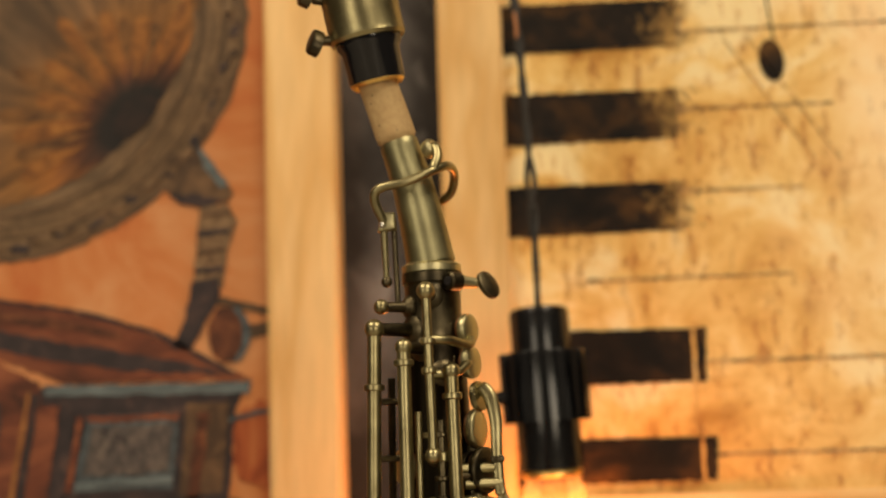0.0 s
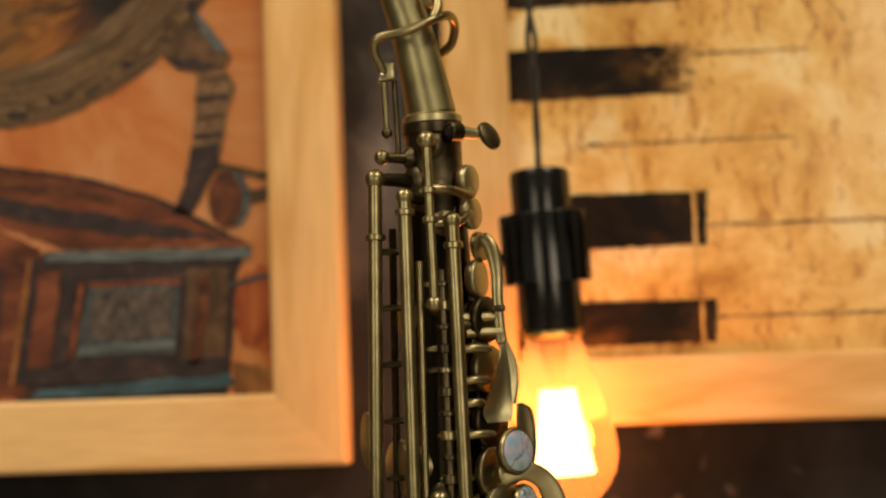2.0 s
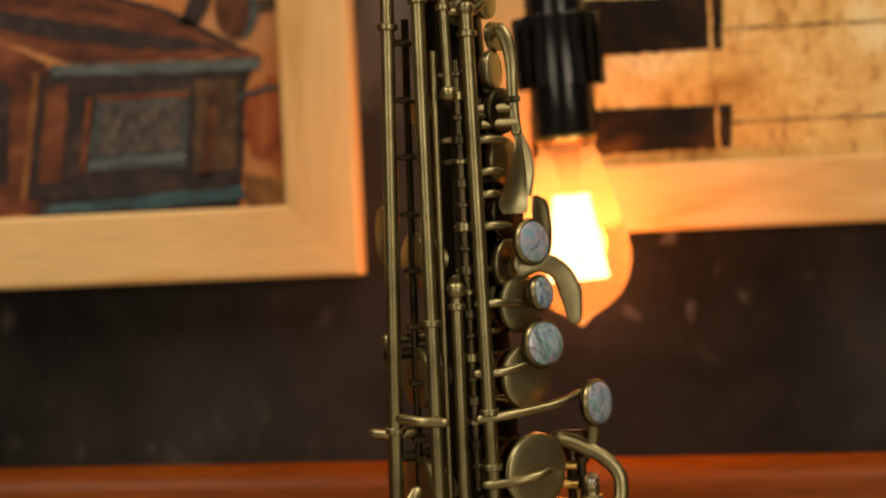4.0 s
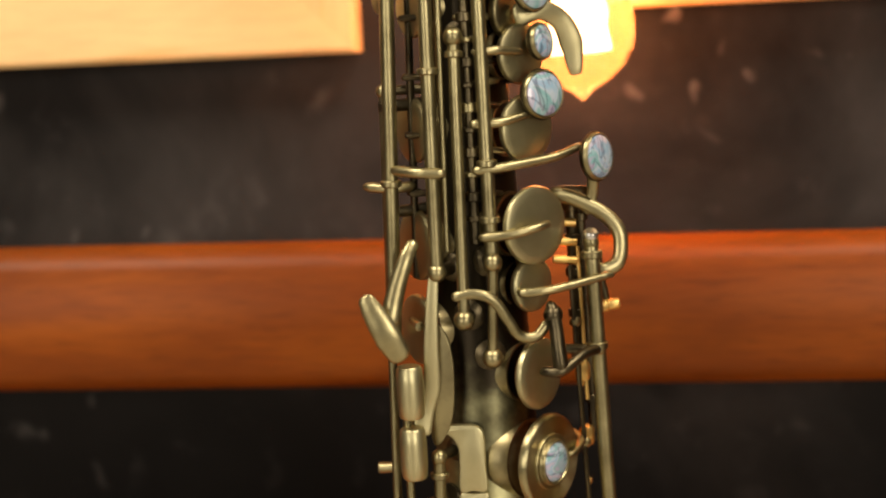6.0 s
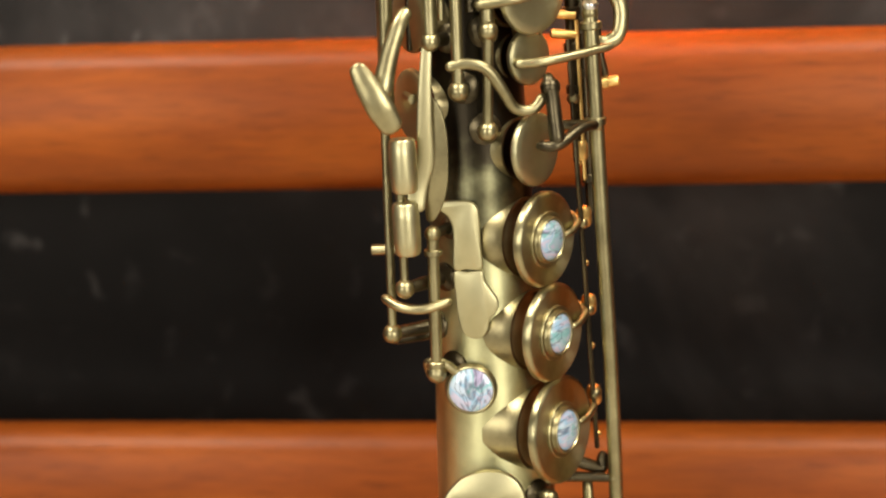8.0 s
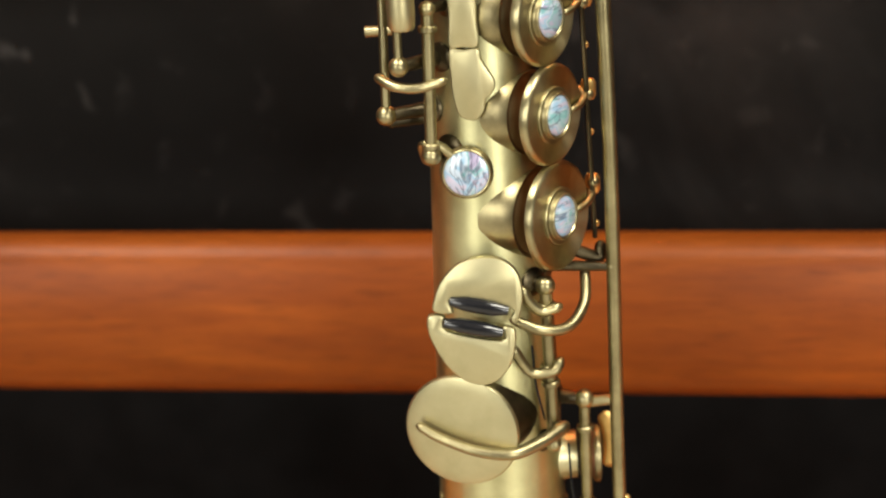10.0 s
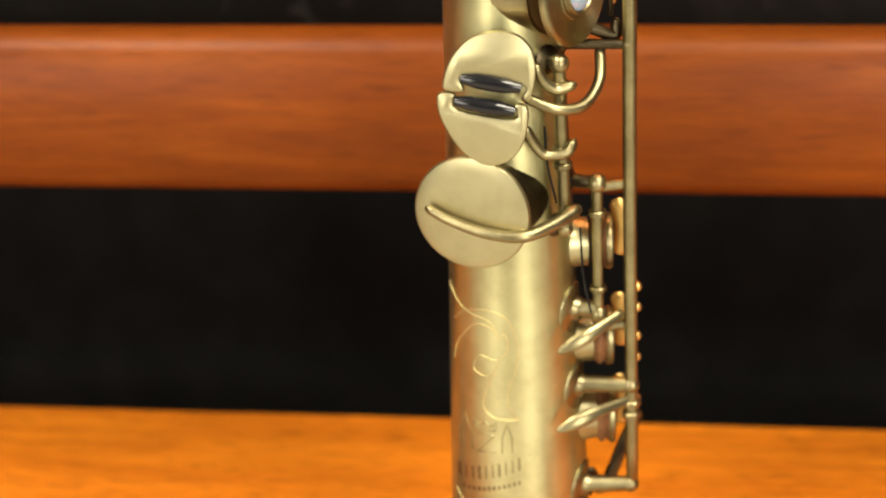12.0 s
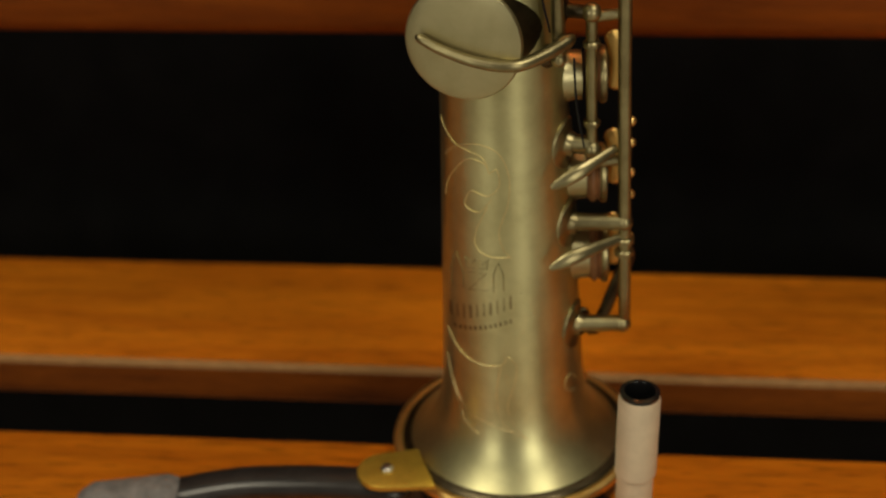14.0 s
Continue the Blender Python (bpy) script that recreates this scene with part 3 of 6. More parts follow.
# unseen panels added above the two overhead fill lamps
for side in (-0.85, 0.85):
    added_panel = thing("added_ceiling_panel", "flat unseen panel added at the ceiling above the fill lamps", "lamp", "ceiling panels")
    part("added_panel_body", bar_bm(side - 0.33, side + 0.33, -1.18, -0.32, CEIL_Z - 0.035, CEIL_Z - 0.0005, 0.004), CEILING_PAINT, added_panel)


# ---------------------------------------------------------------- framed pictures
FRONT_Y = 0.190


def frame_rails(picture, x0, x1, z0, z1, w):
    """Four mitred pine rails round the opening x0..x1, z0..z1, with a stepped inner lip."""
    corners_in = [(x0, z0), (x1, z0), (x1, z1), (x0, z1)]
    corners_out = [(x0 - w, z0 - w), (x1 + w, z0 - w), (x1 + w, z1 + w), (x0 - w, z1 + w)]
    for i, (name, mat) in enumerate((("rail", PINE_H), ("stile", PINE_V), ("rail", PINE_H), ("stile", PINE_V))):
        j = (i + 1) % 4
        bm = bmesh.new()

        def ring(c_in, c_out):
            pts = []
            for k, y in ((0.0, 0.008), (0.0, 0.0012), (0.06, 0.0), (0.94, 0.0), (1.0, 0.0015), (1.0, 0.021)):
                pts.append(bm.verts.new((c_in[0] + (c_out[0] - c_in[0]) * k, FRONT_Y + y, c_in[1] + (c_out[1] - c_in[1]) * k)))
            return pts

        a, b = ring(corners_in[i], corners_out[i]), ring(corners_in[j], corners_out[j])
        for k in range(5):
            bm.faces.new((a[k], b[k], b[k + 1], a[k + 1]))
        bm.faces.new((a[5], b[5], b[0], a[0]))
        bm.faces.new(a[::-1])
        bm.faces.new(b)
        part(name, bm, mat, picture, "", smooth=False)


def flat_shape(name, outline, mat, picture, layer):
    """A painted patch: an outline in x and z, a hair above the canvas."""
    m = Matrix(((1, 0, 0, 0), (0, 0, -1, FRONT_Y + 0.008 - 0.0003 * layer), (0, 1, 0, 0), (0, 0, 0, 1)))
    return part(name, plate_bm(outline, 0.00025, m), mat, picture, "", smooth=False)


def ragged(outline, amount, step=0.004, seed=3):
    """The outline with an uneven, brushed edge."""
    rnd = random.Random(seed)
    out = []
    n = len(outline)
    for i in range(n):
        (ax, ay), (bx, by) = outline[i], outline[(i + 1) % n]
        k = max(1, int(math.hypot(bx - ax, by - ay) / step))
        for q in range(k):
            out.append((ax + (bx - ax) * q / k + rnd.uniform(-amount, amount), ay + (by - ay) * q / k + rnd.uniform(-amount, amount)))
    return out


def build_piano_picture():
    pic = thing("framed_picture", "pale pine framed picture of worn piano keys on stained parchment", "picture", "framed pictures on the wall")
    x0, x1, z0, z1 = 0.0075, 0.36, 0.562, 0.93
    tilt = Matrix.Translation((0.1, 0, z0)) @ pose(0, 0, 0, 0, -0.6, 0) @ Matrix.Translation((-0.1, 0, -z0))
    pic.matrix_world = tilt
    frame_rails(pic, x0, x1, z0, z1, 0.0325)
    m, nt, b = mat_new("stained_parchment")
    tc = nt.nodes.new("ShaderNodeTexCoord")
    sep = nt.nodes.new("ShaderNodeSeparateXYZ")
    nt.links.new(tc.outputs["Object"], sep.inputs[0])
    n1 = tex_noise(nt, 22, 6, 0.65, dist=0.6)
    n2 = tex_noise(nt, 130, 5, 0.7, (1, 1, 0.40), offset=(2, 0, 5))
    n3 = tex_noise(nt, 150, 4, 0.7, (1.2, 1, 0.45), offset=(5, 3, 1), dist=0.2)
    n4 = tex_noise(nt, 13, 2, 0.5, offset=(8, 2, 3))
    # the print fades from ochre at the keys to pale peach on the far side
    fade = nt.nodes.new("ShaderNodeMapRange")
    fade.inputs["From Min"].default_value = 0.150
    fade.inputs["From Max"].default_value = 0.205
    wob = nt.nodes.new("ShaderNodeMath")
    wob.operation = "MULTIPLY_ADD"
    wob.inputs[1].default_value = 0.14
    nt.links.new(n4.outputs[0], wob.inputs[0])
    off = nt.nodes.new("ShaderNodeMath")
    off.operation = "MULTIPLY_ADD"
    off.inputs[1].default_value = 0.22
    off.inputs[2].default_value = -0.23
    nt.links.new(sep.outputs["Z"], off.inputs[0])
    both = nt.nodes.new("ShaderNodeMath")
    both.operation = "ADD"
    nt.links.new(sep.outputs["X"], both.inputs[0])
    nt.links.new(off.outputs[0], both.inputs[1])
    nt.links.new(both.outputs[0], wob.inputs[2])
    nt.links.new(wob.outputs[0], fade.inputs["Value"])
    ochre = ramp(nt, n1.outputs[0], [(0.32, (0.50, 0.24, 0.045)), (0.43, (0.74, 0.43, 0.125)), (0.52, (0.84, 0.56, 0.21)), (0.62, (0.90, 0.72, 0.40))])
    peach = ramp(nt, n1.outputs[0], [(0.34, (0.90, 0.58, 0.27)), (0.52, (0.96, 0.69, 0.38)), (0.64, (0.97, 0.76, 0.47))])
    body = mix_colour(nt, ochre.outputs[0], peach.outputs[0], fade.outputs[0])
    drips = ramp(nt, n2.outputs[0], [(0.30, (0.42, 0.25, 0.11)), (0.43, (1, 1, 1))])
    spots = ramp(nt, n3.outputs[0], [(0.33, (0.34, 0.15, 0.05)), (0.39, (0.72, 0.48, 0.24)), (0.45, (1, 1, 1))])
    c = mix_colour(nt, body, drips.outputs[0], 0.55, "MULTIPLY")
    keep = nt.nodes.new("ShaderNodeMath")
    keep.operation = "MULTIPLY_ADD"
    keep.inputs[1].default_value = -0.5
    keep.inputs[2].default_value = 0.62
    nt.links.new(fade.outputs[0], keep.inputs[0])
    nt.links.new(mix_colour(nt, c, spots.outputs[0], keep.outputs[0], "MULTIPLY"), b.inputs["Base Color"])
    b.inputs["Roughness"].default_value = 0.38
    part("canvas", bar_bm(x0 - 0.003, x1 + 0.003, FRONT_Y + 0.008, FRONT_Y + 0.014, z0 - 0.003, z1 + 0.003, 0), m, pic, "yellowed stained parchment print")
    def key_paint(name, torn):
        """Black key paint, brown where it is rubbed; torn: it breaks up into the parchment at the key's end."""
        mk, nt, b = mat_new(name)
        rub = tex_noise(nt, 30, 5, 0.65, (1, 1, 1.3), dist=0.4)
        col = ramp(nt, rub.outputs[0], [(0.38, (0.006, 0.005, 0.0045)), (0.50, (0.016, 0.010, 0.007)), (0.60, (0.055, 0.026, 0.010)), (0.74, (0.15, 0.070, 0.02))]).outputs[0]
        if torn:
            tc = nt.nodes.new("ShaderNodeTexCoord")
            sep = nt.nodes.new("ShaderNodeSeparateXYZ")
            nt.links.new(tc.outputs["Object"], sep.inputs[0])
            tear = tex_noise(nt, 130, 5, 0.7, (1, 1, 0.8), offset=(3, 3, 3), dist=1.0)
            run = nt.nodes.new("ShaderNodeMath")
            run.operation = "MULTIPLY_ADD"
            run.inputs[1].default_value = 0.075
            nt.links.new(tear.outputs[0], run.inputs[0])
            nt.links.new(sep.outputs["X"], run.inputs[2])
            worn = nt.nodes.new("ShaderNodeMapRange")
            worn.inputs["From Min"].default_value = 0.117
            worn.inputs["From Max"].default_value = 0.140
            nt.links.new(run.outputs[0], worn.inputs["Value"])
            scuff = ramp(nt, rub.outputs[0], [(0.35, (0.16, 0.075, 0.025)), (0.6, (0.55, 0.33, 0.11))])
            col = mix_colour(nt, col, scuff.outputs[0], worn.outputs[0])
        nt.links.new(col, b.inputs["Base Color"])
        b.inputs["Roughness"].default_value = 0.6
        b.inputs["Specular IOR Level"].default_value = 0.15
        return mk

    ink, torn_ink = key_paint("black_key_paint", False), key_paint("torn_key_paint", True)
    for x, a, c in ((0.0945, 0.7828, 0.808), (0.0925, 0.7356, 0.7612), (0.0905, 0.6892, 0.7140), (0.1005, 0.6146, 0.6412), (0.1030, 0.5672, 0.5885), (0.088, 0.8330, 0.8585), (0.090, 0.880, 0.905)):
        flat_shape("black_key", ragged([(x0, a), (x, a + 0.0008), (x + 0.001, c), (x0, c + 0.0006)], 0.00045, 0.0022, seed=int(a * 1000)), ink if a < 0.66 else torn_ink, pic, 1)
    # dry brush marks past the ends of the keys
    dry = plain("dry_brown_paint", (0.16, 0.085, 0.03), 0.7, vary=0.5)
    rnd = random.Random(21)
    for x, a, c in ((0.0955, 0.7828, 0.808), (0.0935, 0.7356, 0.7612), (0.0915, 0.6892, 0.7140)):
        bm = bmesh.new()
        for k in range(150):
            zz, xx = rnd.uniform(a, c), x - 0.003 + rnd.expovariate(1 / 0.0040)
            ln, h = rnd.uniform(0.0004, 0.0016), rnd.uniform(0.0003, 0.0016)
            bm.faces.new([bm.verts.new((px, FRONT_Y + 0.0077 - 0.0000004 * k, pz)) for px, pz in ((xx, zz), (xx + ln, zz + rnd.uniform(-h, h) / 2), (xx + ln * 0.7, zz + h), (xx - 0.0004, zz + h * 0.9))])
        part("dry_brush", bm, dry, pic, "", smooth=False)
    crack = paint_material("brown_ink", [(0.35, (0.08, 0.045, 0.02)), (0.5, (0.30, 0.17, 0.07)), (0.62, (0.66, 0.42, 0.18))], 130)
    for xa, xb, z in ((0.045, 0.145, 0.6662), (0.100, 0.30, 0.6245), (0.104, 0.30, 0.5800), (0.0862, 0.155, 0.7090), (0.09, 0.17, 0.7505), (0.093, 0.20, 0.7905)):
        flat_shape("key_gap", ragged([(xa, z - 0.0006), (xb, z - 0.0002), (xb, z + 0.0004), (xa, z + 0.0007)], 0.0005, 0.003, seed=int(z * 999)), crack, pic, 1)
    for x, a, c in ((0.0945, 0.6150, 0.6410), (0.0962, 0.5680, 0.5880)):
        flat_shape("key_highlight", ragged([(x, a), (x + 0.0016, a), (x + 0.0012, c), (x - 0.0004, c)], 0.0004, 0.003), m, pic, 2)
    flat_shape("note_head", ellipse(0.1415, 0.7735, 0.0062, 0.0108, 24, 0.12), ink, pic, 1)
    flat_shape("note_stem", [(0.1432, 0.780), (0.1440, 0.780), (0.1388, 0.83), (0.1378, 0.83)], ink, pic, 1)
    for dx in (0.0, 0.012):
        flat_shape("stave_line", ragged([(0.118 + dx, 0.786), (0.1186 + dx, 0.7862), (0.160 + dx, 0.722), (0.1594 + dx, 0.722)], 0.0003, 0.003), crack, pic, 1)


def build_gramophone_picture():
    pic = thing("framed_picture", "pale pine framed painting of a gramophone on orange ground", "picture", "framed pictures on the wall")
    x0, x1, z0, z1 = -0.46, -0.1128, 0.5475, 0.93
    tilt = Matrix.Translation((-0.11, 0, z0)) @ pose(0, 0, 0, 0, -0.7, 0) @ Matrix.Translation((0.11, 0, -z0))
    pic.matrix_world = tilt
    frame_rails(pic, x0, x1, z0, z1, 0.0355)
    ground = paint_material("orange_ground", [(0.30, (0.44, 0.105, 0.024)), (0.46, (0.53, 0.190, 0.062)), (0.66, (0.61, 0.29, 0.13))], 12, (1, 1, 1), 0.5)
    part("canvas", bar_bm(x0 - 0.003, x1 + 0.003, FRONT_Y + 0.008, FRONT_Y + 0.014, z0 - 0.003, z1 + 0.003, 0), ground, pic, "orange painted canvas")
    umber = paint_material("umber_paint", [(0.32, (0.030, 0.016, 0.010)), (0.5, (0.090, 0.050, 0.026)), (0.7, (0.19, 0.105, 0.052))], 60, (1, 1, 1))
    rim = paint_material("horn_rim_paint", [(0.32, (0.07, 0.040, 0.022)), (0.5, (0.17, 0.100, 0.052)), (0.7, (0.28, 0.175, 0.095))], 90, (1, 1, 1), dist=2.5)
    throat = paint_material("horn_throat_paint", [(0.32, (0.06, 0.02, 0.008)), (0.5, (0.26, 0.105, 0.03)), (0.7, (0.44, 0.20, 0.06))], 40)
    dark = paint_material("dark_paint", [(0.3, (0.012, 0.010, 0.012)), (0.55, (0.036, 0.024, 0.026)), (0.75, (0.11, 0.058, 0.045))], 60)
    blue = paint_material("blue_paint", [(0.3, (0.018, 0.022, 0.028)), (0.5, (0.055, 0.070, 0.080)), (0.72, (0.15, 0.19, 0.205))], 90)
    russet = paint_material("russet_paint", [(0.32, (0.030, 0.010, 0.006)), (0.52, (0.115, 0.036, 0.016)), (0.75, (0.28, 0.10, 0.04))], 55)
    slate = paint_material("slate_paint", [(0.3, (0.04, 0.050, 0.058)), (0.5, (0.095, 0.120, 0.130)), (0.72, (0.18, 0.22, 0.235))], 70, (0.4, 1, 2))
    sky_blue = paint_material("teal_paint", [(0.3, (0.02, 0.03, 0.04)), (0.5, (0.035, 0.090, 0.120)), (0.72, (0.09, 0.18, 0.22))], 60, (0.4, 1, 2))
    flame = paint_material("flame_paint", [(0.3, (0.20, 0.035, 0.010)), (0.5, (0.36, 0.080, 0.022)), (0.7, (0.46, 0.15, 0.05))], 60, (1.6, 1, 0.5))
    umber_red = paint_material("rust_paint", [(0.3, (0.045, 0.014, 0.008)), (0.5, (0.14, 0.038, 0.018)), (0.7, (0.28, 0.09, 0.04))], 40, (0.5, 1, 1.4))
    grille = paint_material("grille_paint", [(0.34, (0.022, 0.018, 0.020)), (0.5, (0.075, 0.062, 0.060)), (0.68, (0.17, 0.135, 0.11))], 150, (1.6, 1, 0.7), dist=2.0)
    t = math.radians(40)
    rim_paint = horn_paint("horn_rim_strokes", (-0.232, 0.792), t, (8.5, 10.2), 3.0, 22, [(0.0, (0.16, 0.09, 0.04)), (0.58, (0.155, 0.093, 0.048)), (0.70, (0.20, 0.120, 0.060)), (0.80, (0.13, 0.072, 0.036))], 0.5, 0.05)
    mouth_paint = horn_paint("horn_mouth_strokes", (-0.1835, 0.7575), t, (0.62, 1.0), 7.5, 14, [(0.0, (0.006, 0.004, 0.004)), (0.095, (0.011, 0.006, 0.005)), (0.16, (0.10, 0.032, 0.012)), (0.25, (0.32, 0.115, 0.024)), (0.34, (0.27, 0.115, 0.028)), (0.48, (0.19, 0.095, 0.038)), (0.62, (0.16, 0.090, 0.043))], 0.42, 0.06)
    flat_shape("horn_rim", ragged(ellipse(-0.232, 0.792, 0.118, 0.098, 60, t), 0.0008), rim_paint, pic, 1)
    flat_shape("horn_mouth", ragged(ellipse(-0.234, 0.795, 0.096, 0.068, 60, t), 0.0010), mouth_paint, pic, 2)
    rnd = random.Random(8)
    # flared folds that run out of the throat
    fold_orange = paint_material("fold_orange_paint", [(0.32, (0.10, 0.035, 0.010)), (0.5, (0.24, 0.090, 0.020)), (0.68, (0.33, 0.135, 0.032))], 60, dist=2.0)
    fold_brown = paint_material("fold_brown_paint", [(0.32, (0.06, 0.026, 0.010)), (0.5, (0.15, 0.064, 0.018)), (0.68, (0.24, 0.105, 0.030))], 60, dist=2.0)
    throat_black = paint_material("throat_black_paint", [(0.32, (0.006, 0.004, 0.004)), (0.55, (0.018, 0.008, 0.006)), (0.75, (0.06, 0.022, 0.012))], 70)
    for k in range(15):
        a = 1.10 + 2.5 * k / 14
        ca, sa = math.cos(a), math.sin(a)
        r0, r1 = rnd.uniform(0.020, 0.026), rnd.uniform(0.050, 0.072)
        fold = [(-0.1835 + r0 * ca, 0.7575 + r0 * sa)]
        for q, w in ((0.35, 0.0022), (0.7, 0.0044), (0.92, 0.0036)):
            r = r0 + (r1 - r0) * q
            fold.append((-0.1835 + r * ca - w * sa, 0.7575 + r * sa + w * ca))
        fold.append((-0.1835 + r1 * ca, 0.7575 + r1 * sa))
        for q, w in ((0.9, -0.0036), (0.7, -0.0040), (0.35, -0.0018)):
            r = r0 + (r1 - r0) * q
            fold.append((-0.1835 + r * ca - w * sa, 0.7575 + r * sa + w * ca))
        flat_shape("horn_fold", ragged(fold, 0.0004, 0.003, seed=k), (fold_orange, fold_brown)[k % 2], pic, 3)
    flat_shape("horn_throat", ragged(rounded([(-0.1900, 0.7470), (-0.1800, 0.7500), (-0.1725, 0.7580), (-0.1690, 0.7660), (-0.1760, 0.7690), (-0.1840, 0.7680), (-0.1900, 0.7600), (-0.1930, 0.7520)], 3), 0.0006), throat_black, pic, 4)
    # turned bands on the lower rim
    for k in range(7):
        q = 0.74 + 0.035 * k
        band = []
        for e in (0.0, 0.012):
            arc = [(-2.5 + 2.9 * v / 24) for v in range(25)]
            row = [(-0.232 + 0.118 * (q + e) * math.cos(v) * math.cos(t) - 0.098 * (q + e) * math.sin(v) * math.sin(t), 0.792 + 0.118 * (q + e) * math.cos(v) * math.sin(t) + 0.098 * (q + e) * math.sin(v) * math.cos(t)) for v in arc]
            band += row if e == 0.0 else row[::-1]
        flat_shape("rim_band", ragged(band, 0.0004, 0.004, seed=k), (rim, umber, rim)[k % 3], pic, 3)
    # carved pattern on the outer edge
    for k in range(64):
        a = -2.6 + 4.2 * k / 64
        q = 0.925 + rnd.uniform(-0.02, 0.03)
        px = -0.232 + 0.118 * q * math.cos(a) * math.cos(t) - 0.098 * q * math.sin(a) * math.sin(t)
        pz = 0.792 + 0.118 * q * math.cos(a) * math.sin(t) + 0.098 * q * math.sin(a) * math.cos(t)
        flat_shape("rim_stroke", ragged(ellipse(px, pz, rnd.uniform(0.003, 0.0055), rnd.uniform(0.0010, 0.0024), 12, a + t + rnd.uniform(0.7, 2.2)), 0.0005, 0.002, seed=k), (umber, rim, dark)[k % 3], pic, 4)
    # elbow and tone arm
    flat_shape("horn_elbow", ragged([(-0.166, 0.7185), (-0.150, 0.745), (-0.146, 0.738), (-0.138, 0.727), (-0.131, 0.716), (-0.134, 0.711), (-0.147, 0.7115), (-0.158, 0.7145)], 0.0005), umber, pic, 2)
    flat_shape("elbow_shine", ragged([(-0.149, 0.742), (-0.140, 0.731), (-0.1335, 0.720), (-0.138, 0.7195), (-0.146, 0.730)], 0.0006), slate, pic, 3)
    flat_shape("elbow_shade", ragged([(-0.164, 0.7165), (-0.150, 0.7165), (-0.136, 0.7125), (-0.147, 0.709), (-0.158, 0.712)], 0.0005), dark, pic, 3)
    flat_shape("horn_stem", ragged([(-0.148, 0.7105), (-0.1335, 0.7105), (-0.1295, 0.702), (-0.1345, 0.685), (-0.137, 0.668), (-0.152, 0.668), (-0.150, 0.690)], 0.0006), rim, pic, 2)
    for k in range(4):
        z = 0.7065 - 0.0095 * k
        x = -0.1485 - 0.0008 * k
        flat_shape("stem_band", ragged([(x, z), (x + 0.0165 - 0.0006 * k, z + 0.0012), (x + 0.0165 - 0.0006 * k, z - 0.0016), (x, z - 0.0030)], 0.0005, 0.003, seed=k), (umber, dark)[k % 2], pic, 3)
    flat_shape("stem_base", ragged([(-0.1525, 0.671), (-0.138, 0.674), (-0.139, 0.662), (-0.146, 0.650), (-0.153, 0.638), (-0.163, 0.6375), (-0.157, 0.650)], 0.0006), dark, pic, 3)
    flat_shape("tone_arm", ragged([(-0.150, 0.6640), (-0.135, 0.6628), (-0.113, 0.6570), (-0.113, 0.6530), (-0.130, 0.6578), (-0.150, 0.6605)], 0.0005), umber, pic, 2)
    flat_shape("sound_box", ragged(ellipse(-0.1355, 0.6445, 0.0088, 0.0140, 26), 0.0005), russet, pic, 4)
    flat_shape("sound_box_edge", ragged(ellipse(-0.1318, 0.6445, 0.0088, 0.0138, 26), 0.0005), blue, pic, 3)
    flat_shape("needle_arm", ragged([(-0.128, 0.648), (-0.113, 0.6505), (-0.113, 0.644), (-0.127, 0.641)], 0.0004), umber, pic, 2)
    # cabinet: a bowed lid, a moulded cornice, posts and a grille
    flat_shape("cabinet_lid", ragged([(-0.262, 0.6670), (-0.215, 0.6590), (-0.180, 0.6490), (-0.150, 0.6340), (-0.122, 0.6215), (-0.217, 0.6225), (-0.262, 0.6400)], 0.0007), umber_red, pic, 1)
    flat_shape("lid_shade", ragged([(-0.262, 0.6530), (-0.222, 0.6440), (-0.180, 0.6360), (-0.150, 0.6290), (-0.136, 0.6245), (-0.180, 0.6275), (-0.225, 0.6345), (-0.262, 0.6440)], 0.0008), dark, pic, 2)
    flat_shape("lid_glint", ragged([(-0.262, 0.6615), (-0.222, 0.6560), (-0.185, 0.6455), (-0.190, 0.6440), (-0.225, 0.6510), (-0.262, 0.6565)], 0.0009), russet, pic, 2)
    flat_shape("lid_line", ragged([(-0.262, 0.6685), (-0.212, 0.6600), (-0.170, 0.6475), (-0.130, 0.6250), (-0.133, 0.6240), (-0.172, 0.6458), (-0.214, 0.6588), (-0.262, 0.6668)], 0.0004), dark, pic, 3)
    flat_shape("cabinet_front", ragged([(-0.240, 0.6210), (-0.125, 0.6205), (-0.131, 0.6080), (-0.135, 0.5620), (-0.137, 0.5470), (-0.244, 0.5470), (-0.236, 0.5650), (-0.229, 0.6050)], 0.0007), dark, pic, 1)
    flat_shape("front_glow", ragged([(-0.222, 0.6150), (-0.128, 0.6150), (-0.138, 0.6060), (-0.216, 0.6060)], 0.0008), dark, pic, 2)
    flat_shape("cabinet_side", ragged([(-0.262, 0.6400), (-0.231, 0.6235), (-0.229, 0.6050), (-0.240, 0.5490), (-0.262, 0.5490)], 0.0007), umber_red, pic, 2)
    flat_shape("side_panel", ragged([(-0.262, 0.6190), (-0.250, 0.6140), (-0.254, 0.5640), (-0.262, 0.5640)], 0.0006), dark, pic, 3)
    flat_shape("side_edge", ragged([(-0.234, 0.6180), (-0.2305, 0.6180), (-0.2400, 0.5560), (-0.2445, 0.5560)], 0.0005), dark, pic, 3)
    flat_shape("edge_light", ragged([(-0.2370, 0.6190), (-0.2350, 0.6190), (-0.2455, 0.5560), (-0.2475, 0.5560)], 0.0004), throat, pic, 3)
    flat_shape("cornice", ragged([(-0.228, 0.6222), (-0.123, 0.6200), (-0.1245, 0.6148), (-0.228, 0.6168)], 0.0005), slate, pic, 3)
